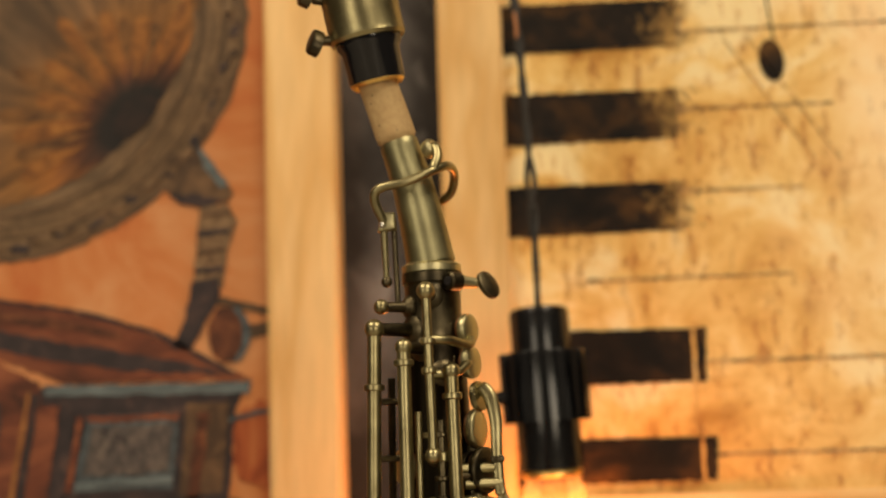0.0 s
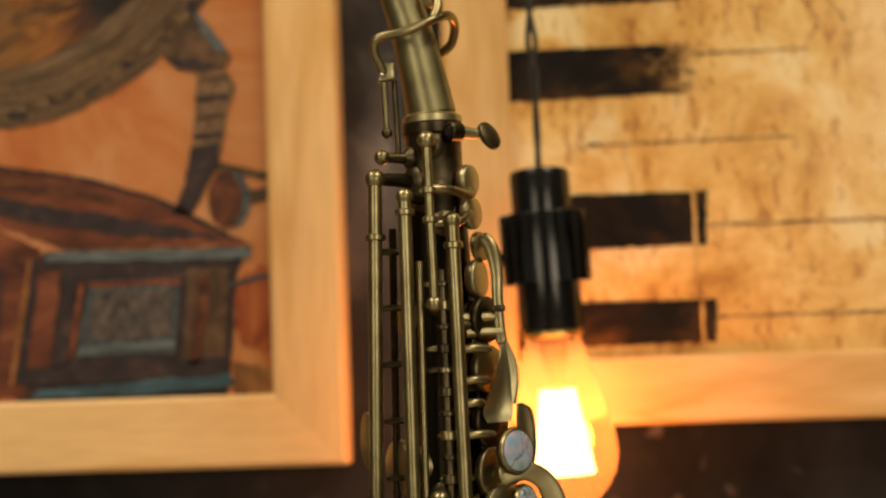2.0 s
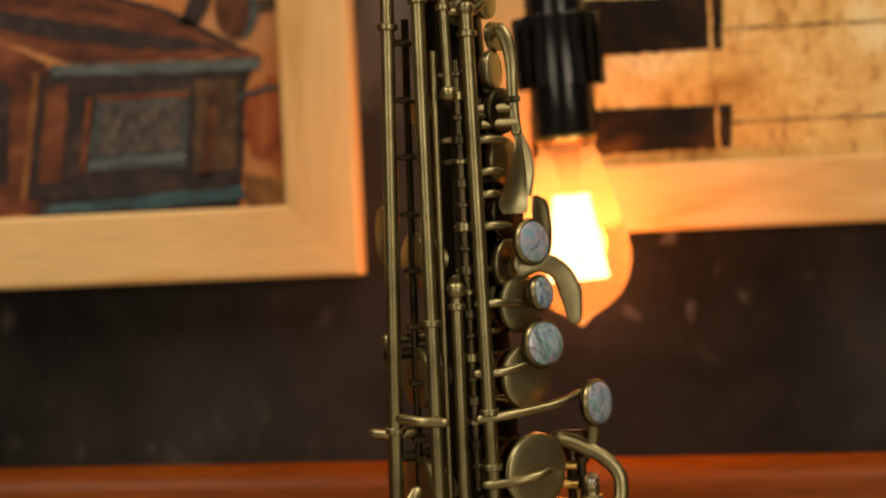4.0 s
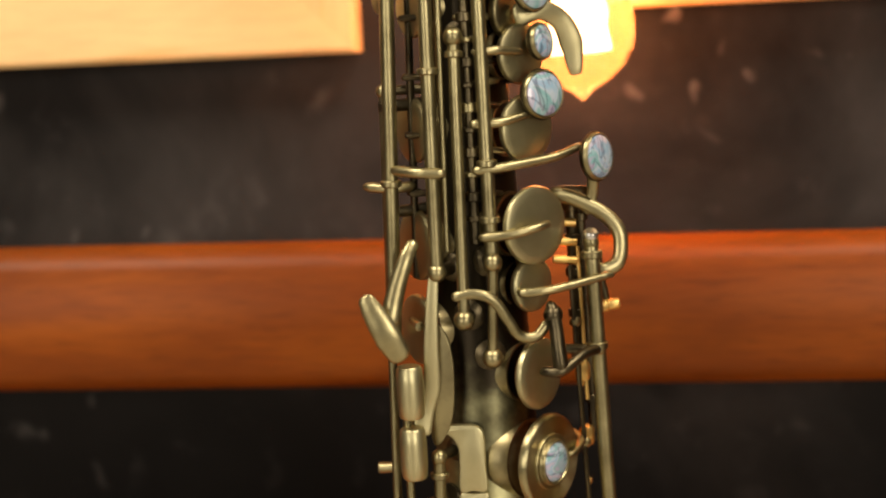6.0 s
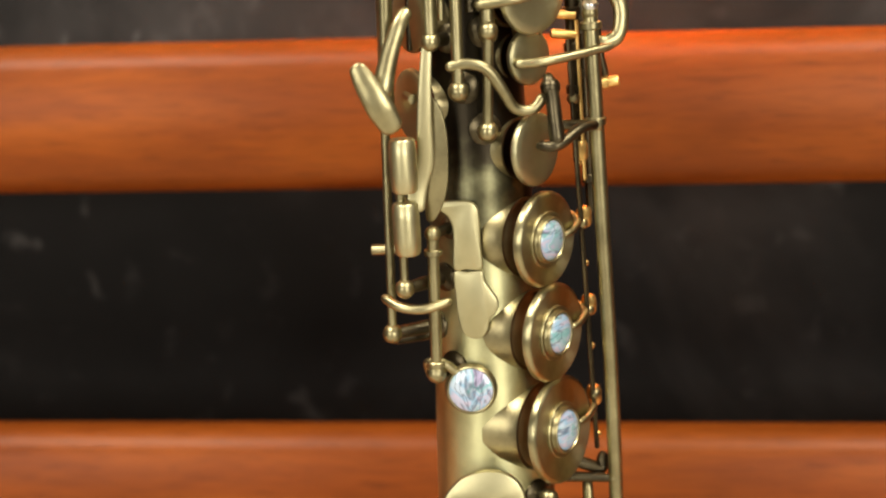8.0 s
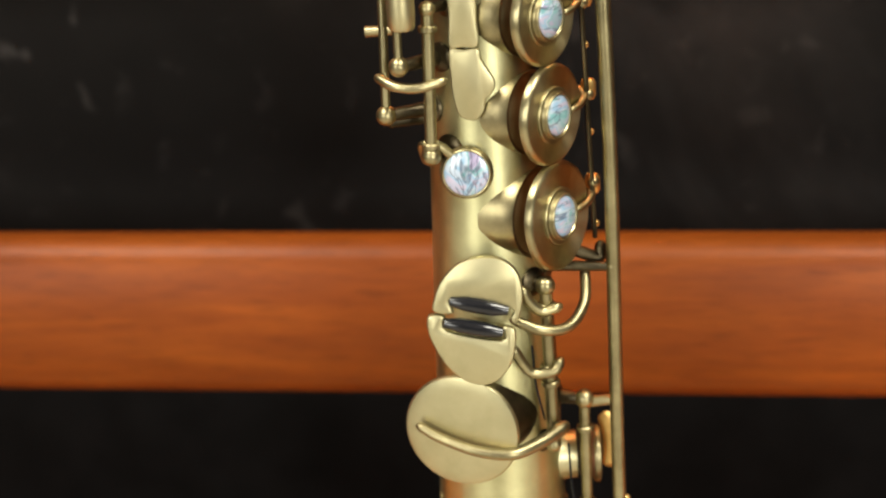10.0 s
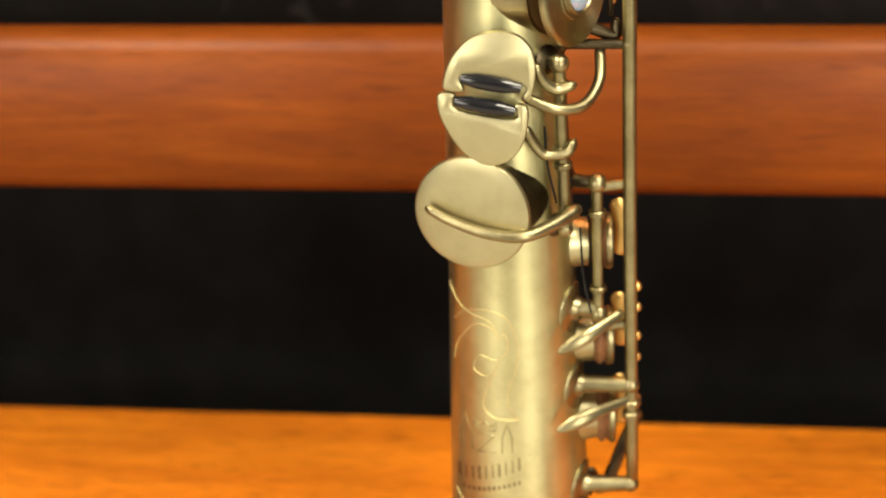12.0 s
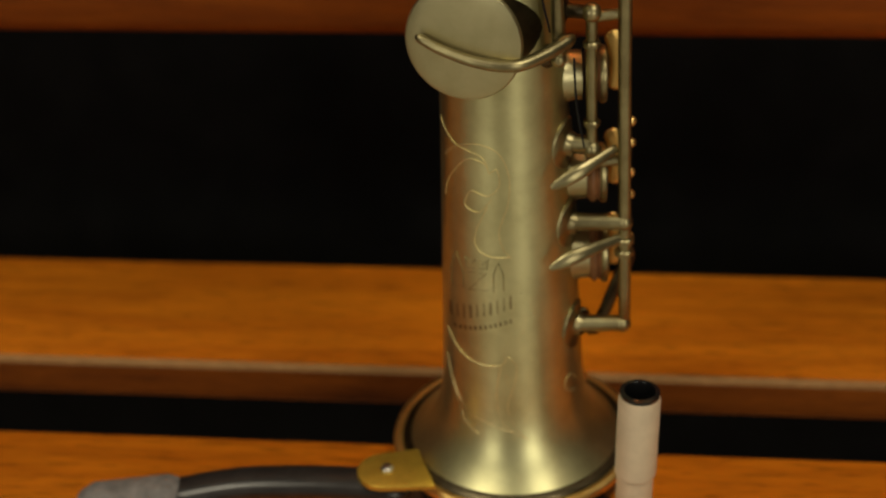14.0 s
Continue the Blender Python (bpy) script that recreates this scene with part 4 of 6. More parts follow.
    flat_shape("post", ragged([(-0.230, 0.6120), (-0.220, 0.6120), (-0.227, 0.5620), (-0.238, 0.5620)], 0.0006), umber_red, pic, 3)
    flat_shape("post_shade", ragged([(-0.2175, 0.6090), (-0.2110, 0.6090), (-0.2180, 0.5660), (-0.2265, 0.5660)], 0.0006), dark, pic, 4)
    flat_shape("panel_edge", ragged([(-0.2105, 0.6060), (-0.2080, 0.6060), (-0.2140, 0.5690), (-0.2175, 0.5690)], 0.0005), umber_red, pic, 4)
    flat_shape("post", ragged([(-0.155, 0.6110), (-0.134, 0.6110), (-0.139, 0.5580), (-0.161, 0.5580)], 0.0006), umber, pic, 3)
    flat_shape("post_light", ragged([(-0.1500, 0.6060), (-0.1440, 0.6060), (-0.1500, 0.5640), (-0.1560, 0.5640)], 0.0008), russet, pic, 4)
    flat_shape("speaker_panel", ragged([(-0.206, 0.6065), (-0.159, 0.6060), (-0.163, 0.5690), (-0.213, 0.5690)], 0.0005), blue, pic, 3)
    flat_shape("speaker_grille", ragged([(-0.2035, 0.6010), (-0.1625, 0.6010), (-0.1655, 0.5775), (-0.2085, 0.5765)], 0.0006), grille, pic, 4)
    flat_shape("grille_top", ragged([(-0.206, 0.6062), (-0.159, 0.6058), (-0.160, 0.6030), (-0.205, 0.6030)], 0.0005), umber_red, pic, 4)
    flat_shape("panel_sill", ragged([(-0.2115, 0.5735), (-0.1625, 0.5760), (-0.1630, 0.5720), (-0.2130, 0.5685)], 0.0005), slate, pic, 4)
    flat_shape("base_shade", ragged([(-0.240, 0.5640), (-0.136, 0.5660), (-0.136, 0.5560), (-0.242, 0.5560)], 0.0007), dark, pic, 4)
    flat_shape("base_line", ragged([(-0.232, 0.5530), (-0.136, 0.5580), (-0.133, 0.5515), (-0.175, 0.5495), (-0.236, 0.5490)], 0.0006), sky_blue, pic, 5)
    flat_shape("crank", ragged([(-0.134, 0.6030), (-0.120, 0.6065), (-0.1135, 0.6065), (-0.1135, 0.6045), (-0.120, 0.6043), (-0.134, 0.6005)], 0.0003), blue, pic, 3)
    flat_shape("floor_glow", ragged([(-0.134, 0.5640), (-0.113, 0.5600), (-0.113, 0.5480), (-0.134, 0.5480)], 0.0010), throat, pic, 1)
    flat_shape("ground_red", ragged(rounded([(-0.131, 0.6020), (-0.113, 0.6100), (-0.113, 0.5720), (-0.122, 0.5690), (-0.131, 0.5750)], 3), 0.0014), flame, pic, 1)


build_piano_picture()
build_gramophone_picture()


# ---------------------------------------------------------------- pendant lamp
def build_lamp():
    lamp = thing("pendant_lamp", "black ribbed lamp holder with glowing amber bulb on twisted cord", "lamp", "", pose(0.0196, 0.150, 0.6484, 0, -3.3, 0))
    part("socket_cap", lathe(bmesh.new(), [(0, 0.0005), (0.0105, 0.0), (0.0128, -0.0010), (0.0136, -0.0030), (0.0136, -0.0215), (0, -0.0215)], seg=40), BLACK_PLASTIC, lamp)
    # ribbed ring: a gear-like section
    teeth = 16
    outline = []
    for k in range(teeth):
        for da, r in ((-0.5, 0.0166), (-0.24, 0.0166), (-0.20, 0.0200), (0.20, 0.0200), (0.24, 0.0166)):
            a = 2 * math.pi * (k + da) / teeth
            outline.append((r * math.cos(a), r * math.sin(a)))
    part("ribbed_ring", plate_bm(outline, 0.0315, Matrix.Translation((0, 0, -0.0520)), 0.0006), BLACK_PLASTIC, lamp)
    part("socket_collar", lathe(bmesh.new(), [(0, -0.050), (0.0145, -0.050), (0.0145, -0.0722), (0.0140, -0.0735), (0.0, -0.0735)], seg=40), BLACK_PLASTIC, lamp)
    part("switch_knob", lathe(bmesh.new(), [(0.0032, 0.015), (0.0032, 0.0215), (0.0022, 0.0240), (0, 0.0245)], basis((0, 0, -0.040), (-1, -0.25, 0)), 14), BLACK_PLASTIC, lamp)
    part("cap_contact", lathe(bmesh.new(), [(0.0128, -0.0735), (0.0136, -0.0745), (0.0136, -0.0760), (0.0128, -0.0770)], seg=32), BRASS_GOLD, lamp)
    prof = [(0.0118, -0.074), (0.0130, -0.080), (0.0166, -0.092), (0.0214, -0.108), (0.0243, -0.122), (0.0248, -0.130), (0.0234, -0.138), (0.0188, -0.146), (0.0118, -0.152), (0.0050, -0.1555), (0.0026, -0.158), (0, -0.1600)]
    bulb = part("bulb", lathe(bmesh.new(), prof, seg=48), AMBER_GLASS, lamp, "clear amber glass bulb, lit")
    bulb.visible_shadow = False
    stem = part("glass_stem", lathe(bmesh.new(), [(0, -0.074), (0.0062, -0.076), (0.0050, -0.088), (0.0026, -0.098), (0.0016, -0.104), (0.0016, -0.132), (0, -0.133)], seg=20), AMBER_GLASS, bulb)
    stem.visible_shadow = False
    for k in range(16):
        a = 2 * math.pi * k / 16
        p0 = (0.0060 * math.cos(a), 0.0060 * math.sin(a), -0.101)
        p1 = (0.0108 * math.cos(a + 0.22), 0.0108 * math.sin(a + 0.22), -0.138)
        part("filament", rod_bm(p0, p1, 0.0013, 0.0020, seg=6), FILAMENT, bulb, "glowing filament").visible_shadow = False
    # twisted two-core cord up to the ceiling
    for ph in (0, math.pi):
        pts = []
        for i in range(150):
            h = i * 0.0098
            amp = 0.0013 * min(1.0, 0.25 + h * 4) + 0.0016 * math.exp(-((h - 0.055) / 0.018) ** 2)
            pts.append((amp * math.cos(h * 150 + ph) + 0.003 * math.sin(h * 14) * math.exp(-h * 3), amp * math.sin(h * 150 + ph), h - 0.002))
        part("cord_core", sweep(pts, 0.00125, 2, 8), BLACK_CORD, lamp)
    part("cord_mark", sweep([(0.0012, -0.0014, 0.128), (0.0016, -0.0016, 0.134), (0.0012, -0.0012, 0.140)], 0.0009, 3, 6), plain("copper_strand", (0.5, 0.2, 0.08), 0.5), lamp, "frayed copper strand")
    part("ceiling_rose", lathe(bmesh.new(), [(0, 1.440), (0.03, 1.445), (0.045, 1.4535), (0, 1.4535)], seg=24), BLACK_PLASTIC, lamp)


build_lamp()


# ---------------------------------------------------------------- soprano saxophone
# Local frame: z up the bore from the bell's rim, -y towards the front keys.
BELL_Z = 0.050
sax = thing("soprano_saxophone", "antique brass soprano saxophone with abalone keys standing upright", "saxophone", "", pose(0, 0, BELL_Z, 0, -1.588, 5.08))


def bore(z):
    """Outer radius of the body tube at height z."""
    if z > 0.144:
        return 0.0235 + (0.0094 - 0.0235) * (z - 0.144) / (0.598 - 0.144)
    return 0.0235 + (0.0278 - 0.0235) * (0.144 - z) / (0.144 - 0.038)


def around(deg, r, z):
    """A point at a bearing from the front (positive to the right), at radius r and height z."""
    a = radians(deg)
    return Vector((r * math.sin(a), -r * math.cos(a), z))


def build_body():
    prof = [(0.0480, -0.0006), (0.0462, 0.0010), (0.0425, 0.0040), (0.0382, 0.0080), (0.0340, 0.0130), (0.0308, 0.0195), (0.0290, 0.0270), (0.0281, 0.0340)]
    prof += [(bore(z), z) for z in (0.06, 0.09, 0.12, 0.144, 0.2, 0.3, 0.4, 0.5, 0.575)] + [(0.0099, 0.5760)]
    inner = [(r - 0.0012, z) for r, z in prof[::-1]]
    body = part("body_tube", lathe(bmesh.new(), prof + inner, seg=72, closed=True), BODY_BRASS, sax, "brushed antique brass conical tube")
    part("bell_rim", lathe(bmesh.new(), [(0.0482 + 0.0025 * math.cos(k * math.pi / 6), 0.0 + 0.0025 * math.sin(k * math.pi / 6)) for k in range(12)], seg=72, closed=True), BRASS_GOLD, sax, "rolled golden bell rim")
    part("rim_band", lathe(bmesh.new(), [(0.0466, 0.0018), (0.0458, 0.0026), (0.0440, 0.0036), (0.0432, 0.0038), (0.0455, 0.0008)], seg=72, closed=True), BRASS_DARK, sax, "dark groove inside the rim")
    # socket at the top with its clamp ring and screw
    part("neck_socket", lathe(bmesh.new(), [(0.0098, 0.570), (0.0103, 0.573), (0.0103, 0.577), (0.0098, 0.578), (0.0098, 0.592), (0.0106, 0.593), (0.0106, 0.5962), (0.0090, 0.5975), (0.0080, 0.5975)], seg=40), BRASS_DARK, sax)
    part("clamp_ring", lathe(bmesh.new(), [(0.0094, 0.5962), (0.0104, 0.5968), (0.0104, 0.5990), (0.0090, 0.6000)], seg=40), BRASS, sax)
    lug = part("clamp_lug", rod_bm((0.0052, -0.0128, 0.5921), (0.0095, -0.0095, 0.5921), 0.0033), BRASS_DARK, sax)
    part("lug_hole", rod_bm((0.0050, -0.0132, 0.5921), (0.0056, -0.0125, 0.5921), 0.0017), BLACK_METAL, lug)
    screw = part("thumb_screw", rod_bm((0.0090, -0.0098, 0.5922), (0.0155, -0.0066, 0.5915), 0.0024, 0.0018), BRASS, sax)
    m = basis((0.0188, -0.006, 0.5905), (0.55, -0.62, 0.30))
    part("screw_wing", plate_bm(ellipse(0, 0, 0.0040, 0.0052, 24, 0.4), 0.0019, m, 0.0005), BRASS_DARK, screw)
    return body


build_body()


def build_neck():
    pts = [(0.0002, 0, 0.5985), (-0.0022, 0, 0.6130), (-0.0053, -0.0004, 0.6285), (-0.0100, -0.0012, 0.6450)]
    part("neck_tube", sweep(pts, 0.0087, 10, 36, taper=(1.0, 0.78)), NECK_BRASS, sax)
    part("neck_cork", sweep([(-0.0098, -0.0012, 0.6442), (-0.0131, -0.0018, 0.6555), (-0.0172, -0.0028, 0.6685)], 0.0072, 8, 32, taper=(1.0, 0.96)), CORK, sax, "tan speckled cork sleeve")
    d = Vector((-0.0215, -0.006, 0.6975)) - Vector((-0.0158, -0.0026, 0.6655))
    m = basis((-0.0160, -0.0026, 0.6652), d)
    mp = part("mouthpiece", lathe(bmesh.new(), [(0.0070, 0.001), (0.0092, 0.0), (0.0100, 0.0010), (0.0104, 0.0120), (0.0117, 0.0140), (0.0119, 0.0180), (0.0112, 0.020), (0.0108, 0.05), (0.0075, 0.078), (0, 0.080)], m, 44), EBONITE, sax, "glossy black ebonite mouthpiece")
    part("bore_ring", lathe(bmesh.new(), [(0.0072, 0.0012), (0.0090, -0.0006), (0.0098, 0.0006), (0.0092, 0.0016)], m, 44), BRASS_GOLD, mp)
    lig = part("ligature", lathe(bmesh.new(), [(0.0119, 0.0165), (0.0132, 0.0158), (0.0139, 0.0172), (0.0136, 0.0185), (0.0137, 0.046), (0.0141, 0.048), (0.0130, 0.0490)], m, 44), BRASS_ROD, mp, "brass ligature with two thumb screws")
    for h, dz in ((0.0160, -0.0015), (0.0300, 0.001)):
        p = m @ Vector((0, 0, h))
        q = p + Vector((-0.0165, -0.004, dz * 0.5))
        part("ligature_screw", rod_bm(p + Vector((-0.010, -0.002, 0)), q, 0.0020, 0.0017), BRASS_DARK, lig)
        part("screw_head", plate_bm(ellipse(0, 0, 0.0038, 0.0052, 20, 0.3), 0.0040, basis(q + Vector((-0.0005, 0, dz)), (-0.85, -0.4, 0.35)), 0.0010), BRASS_DARK, lig)
    # octave mechanism round the neck
    part("octave_lever", sweep([(-0.0158, -0.0095, 0.6140), (-0.0186, -0.0120, 0.6210), (-0.0170, -0.0140, 0.6250), (-0.0075, -0.0150, 0.6268), (0.0020, -0.0125, 0.6310), (0.0075, -0.0065, 0.6335), (0.0096, 0.0005, 0.6315), (0.0085, 0.0055, 0.6265), (0.0050, 0.0080, 0.6235)], 0.0016, 8, 12), BRASS_ROD, sax)
    part("octave_pad_arm", sweep([(0.0020, -0.0125, 0.6310), (0.0038, -0.0105, 0.6360), (0.0032, -0.0085, 0.6405)], 0.0018, 6, 10), BRASS_ROD, sax)
    vent = part("octave_cup", lathe(bmesh.new(), [(0, 0), (0.0030, 0), (0.0034, 0.0010), (0.0034, 0.0030), (0.0024, 0.0040), (0, 0.0042)], basis((0.0000, -0.0055, 0.6392), (0.75, -0.55, 0.36)), 24), BRASS, sax)
    part("octave_block", plate_bm([(-0.0030, -0.0035), (0.0032, -0.0028), (0.0030, 0.0030), (-0.0018, 0.0034)], 0.0038, basis((-0.0148, -0.0065, 0.6142), (-0.1, -1, 0)), 0.0008), BRASS, sax)
    part("octave_rivet", ball_bm((-0.0165, -0.0108, 0.6128), 0.0011), STEEL, sax)
    part("octave_pin", rod_bm((-0.0160, -0.0080, 0.6110), (-0.0158, -0.0060, 0.5935), 0.0013, 0.0010), BRASS_ROD, sax)
    part("octave_pin_tip", ball_bm((-0.0158, -0.0060, 0.5935), 0.0020), BRASS_DARK, sax)
    part("octave_lift", rod_bm((-0.0125, -0.0050, 0.6150), (-0.0122, -0.0035, 0.5850), 0.0010), BRASS_DARK, sax)


build_neck()


def ball_post(p, leg_to=None, r=0.0026, mat=None):
    """A ball-headed post that carries a rod; its leg runs to the tube."""
    post = part("post", ball_bm(p, r), mat or BRASS_ROD, sax)
    p = Vector(p)
    if leg_to is None:
        k = (bore(p.z) - 0.0005) / math.hypot(p.x, p.y)
        leg_to = (p.x * k, p.y * k, p.z)
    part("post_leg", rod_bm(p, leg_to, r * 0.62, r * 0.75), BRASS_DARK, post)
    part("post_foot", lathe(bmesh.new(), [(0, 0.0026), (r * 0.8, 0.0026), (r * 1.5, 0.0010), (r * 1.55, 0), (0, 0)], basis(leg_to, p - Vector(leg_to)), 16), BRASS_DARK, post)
    return post


def key_rod(p0, p1, r, mat=None):
    return part("hinge_rod", rod_bm(p0, p1, r), mat or BRASS_ROD, sax)


def collar(rod, p0, p1, k, r, w=0.0011, h=0.0022, mat=None):
    p0, p1 = Vector(p0), Vector(p1)
    return part("collar", ring_bm(p0.lerp(p1, k), p1 - p0, r, w, h), mat or BRASS_ROD, rod)


def build_rods():
    R1 = ((-0.0204, -0.0180, 0.5763), (-0.0290, -0.0150, 0.372))
    R2 = ((-0.0108, -0.0220, 0.5695), (-0.0137, -0.0220, 0.3938))
    R2b = ((-0.0068, -0.0190, 0.5480), (-0.0100, -0.0195, 0.4000))
    R3 = ((-0.0026, -0.0240, 0.5878), (-0.0025, -0.0260, 0.5333))
    R4 = ((0.0047, -0.0200, 0.5609), (0.0045, -0.0220, 0.3951))
    R5 = ((-0.0039, -0.0220, 0.4692), (-0.0057, -0.0240, 0.3779))
    R6 = ((0.0046, -0.0240, 0.3963), (0.0029, -0.0220, 0.3643))
    R7 = ((-0.0276, -0.0100, 0.4529), (-0.0324, -0.0160, 0.2966))
    R8 = ((-0.0168, -0.0220, 0.3317), (-0.0183, -0.0220, 0.2837))
    R9 = ((0.0174, -0.0200, 0.2354), (0.0185, -0.0200, 0.1753))
    R10 = ((0.0303, -0.0120, 0.1885), (0.0305, -0.0120, 0.1368))
    R11 = ((0.0380, -0.0110, 0.3990), (0.0432, -0.0120, 0.0610))
    R12 = ((-0.0262, -0.0230, 0.3640), (-0.0269, -0.0240, 0.3142))
    for (p0, p1), r, ends, cols in ((R1, 0.0024, (0.0034, 0), (0.096, 0.75)), (R2, 0.0023, (0.0029, 0.0032), (0.03, 0.63)), (R2b, 0.0012, (0, 0), ()),
                                    (R3, 0.0015, (0.0031, 0.0027), (0.31, 0.49)), (R4, 0.0023, (0.0030, 0.0031), (0.05, 0.80, 0.91)),
                                    (R5, 0.0019, (0.0032, 0.0035), (0.06,)), (R6, 0.0017, (0.0031, 0.0035), ()), (R7, 0.0015, (0.0024, 0.0034), ()),
                                    (R8, 0.0020, (0.0027, 0.0034), (0.13, 0.93)), (R9, 0.0022, (0.0034, 0.0028), (0.12, 0.5, 0.6)),
                                    (R10, 0.0020, (0.0035, 0.0035), (0.22, 0.80)), (R12, 0.0014, (0, 0.0033), ())):
        rod = key_rod(p0, p1, r)
        for k in cols:
            collar(rod, p0, p1, k, r)
        for p, b in zip((p0, p1), ends):
            if b:
                ball_post(p, None, b)
    ball_post((-0.0179, -0.0100, 0.5845), None, 0.0027)
    # the long tube down the side that carries the low keys
    p0, p1 = map(Vector, R11)
    tube = part("long_rod", sweep([p0, (0.0394, -0.0115, 0.340), (0.0412, -0.0120, 0.270), (0.0418, -0.0120, 0.180), p1], 0.0026, 8, 20, taper=(1.0, 0.92)), BRASS_ROD, sax)
    for k in (0.012, 0.104, 0.89, 0.905):
        collar(tube, p0, p1, k, 0.0025, 0.0011, 0.0026)
    part("rod_cap", ball_bm(p0, 0.0027), BRASS_ROD, tube)
    for z, at in ((0.3628, 0.104), (0.2381, 0.0), (0.1059, 0.0), (0.0610, 0.0)):
        q = Vector((0.0424 - 0.0000395 * max(0.0, (z - 0.18) * 500), -0.0120, z))
        ball_post(q, around(68, bore(z) - 0.0008, z), 0.0034 if z < 0.2 else 0.0026)
    # dished feet of the low posts, and the stout bars that stand on them
    for z, x, y in ((0.1059, 0.0424, -0.0120), (0.0610, 0.0424, -0.0120), (0.1385, 0.0305, -0.0120)):
        q = around(66, bore(z) - 0.0006, z)
        n = Vector((q.x, q.y, 0))
        bm = lathe(bmesh.new(), [(0.0098, 0.0001), (0.0098, 0.0008), (0.0093, 0.0013), (0.0060, 0.0014), (0.0046, 0.0020), (0.0038, 0.0040)], basis(q, n), 32)
        # bent to lie on the tube
        u, side = n.normalized(), Vector((0, 0, 1)).cross(n).normalized()
        for v in bm.verts:
            d = min(abs(v.co.dot(side)), bore(z) * 0.9)
            v.co -= u * (bore(z) - math.sqrt(bore(z) ** 2 - d * d))
        part("post_flange", bm, BRASS_MID, sax)
        part("post_bar", rod_bm(q, (x, y, z), 0.0036, 0.0030, 20), BRASS_ROD, sax)


build_rods()


def key_cup(deg, z, r, height, out, pearl=0.0, chimney=True, lean=0.0, name="key_cup", face=None, mat=None, hole=None):
    """A tone hole chimney and, held a little above it, its padded cup, on the bearing deg."""
    n = around(deg, 1.0, 0)
    base = around(deg, 0.2 * bore(z), z)
    if chimney:
        b = bore(z)
        top = height - 0.2 * b - 0.0008
        part("tone_hole", lathe(bmesh.new(), [(r * 0.98, b * 0.20), (r * 0.92, b * 0.45), (r * 0.86, b * 0.62), (r * 0.83, top - 0.0012), (r * 0.83, top), (r * 0.76, top), (r * 0.76, 0.2 * b)], basis(base, n), 40), hole or BRASS_MID, sax)
    f = n if face is None else around(face, 1.0, 0)
    up = Vector((f.x, f.y, math.sin(radians(lean))))
    c = around(deg, out, z)
    m = basis(c, up)
    if pearl:
        # stack cup: thick rolled side, a turned face that falls towards the middle
        prof = [(0, 0), (r * 0.95, 0), (r * 0.995, 0.0007), (r, 0.0018), (r * 0.985, 0.0027), (r * 0.945, 0.0032), (r * 0.90, 0.0032), (r * 0.80, 0.0029), (r * 0.55, 0.0025), (0, 0.0025)]
    else:
        prof = [(0, 0), (r * 0.96, 0), (r, 0.0006), (r * 0.998, 0.0015), (r * 0.975, 0.0022), (r * 0.93, 0.0025), (r * 0.75, 0.0028), (r * 0.5, 0.00305), (r * 0.25, 0.0032), (0, 0.00325)]
    cup = part(name, lathe(bmesh.new(), prof, Matrix(), 52), mat or (BRASS_TURNED if pearl else BRASS), sax)
    cup.matrix_basis = m
    part("pad", lathe(bmesh.new(), [(0, -0.0011), (r * 0.86, -0.0011), (r * 0.93, -0.0003), (r * 0.93, 0.0002)], Matrix(), 32), PAD, cup, "brown leather pad")
    if pearl:
        pearl_on((0, 0, 0.0024), (0, 0, 1), pearl, cup, 0.0024, True)
    return cup


def pearl_on(at, n, r, parent, rise=0.0020, stepped=False):
    m = basis(at, n)
    prof = [(0, 0), (r * 1.16, 0), (r * 1.17, 0.0006), (r * 1.12, rise * 0.8), (r * 1.08, rise * 0.95), (r * 1.03, rise * 0.9), (r, rise * 0.7)]
    if stepped:
        prof = [(0, 0), (r * 1.44, 0), (r * 1.44, rise * 0.30), (r * 1.40, rise * 0.42), (r * 1.22, rise * 0.42), (r * 1.20, rise * 0.50), (r * 1.18, rise * 1.0), (r * 1.13, rise * 1.14), (r * 1.06, rise * 1.10), (r, rise * 0.85)]
    seat = part("pearl_holder", lathe(bmesh.new(), prof, m, 40), BRASS_ROD, parent)
    shell = part("pearl", lathe(bmesh.new(), [(r * 1.04, 0), (r * 1.04, rise * 0.3), (r * 0.99, rise * 0.72), (r * 0.85, rise * 0.98), (r * 0.6, rise * 1.18), (r * 0.3, rise * 1.30), (0, rise * 1.34)], Matrix(), 32), PEARL, parent, "iridescent abalone inlay")
    shell.matrix_basis = basis(Vector(at) + Vector(n).normalized() * 0.0006, n)
    return shell


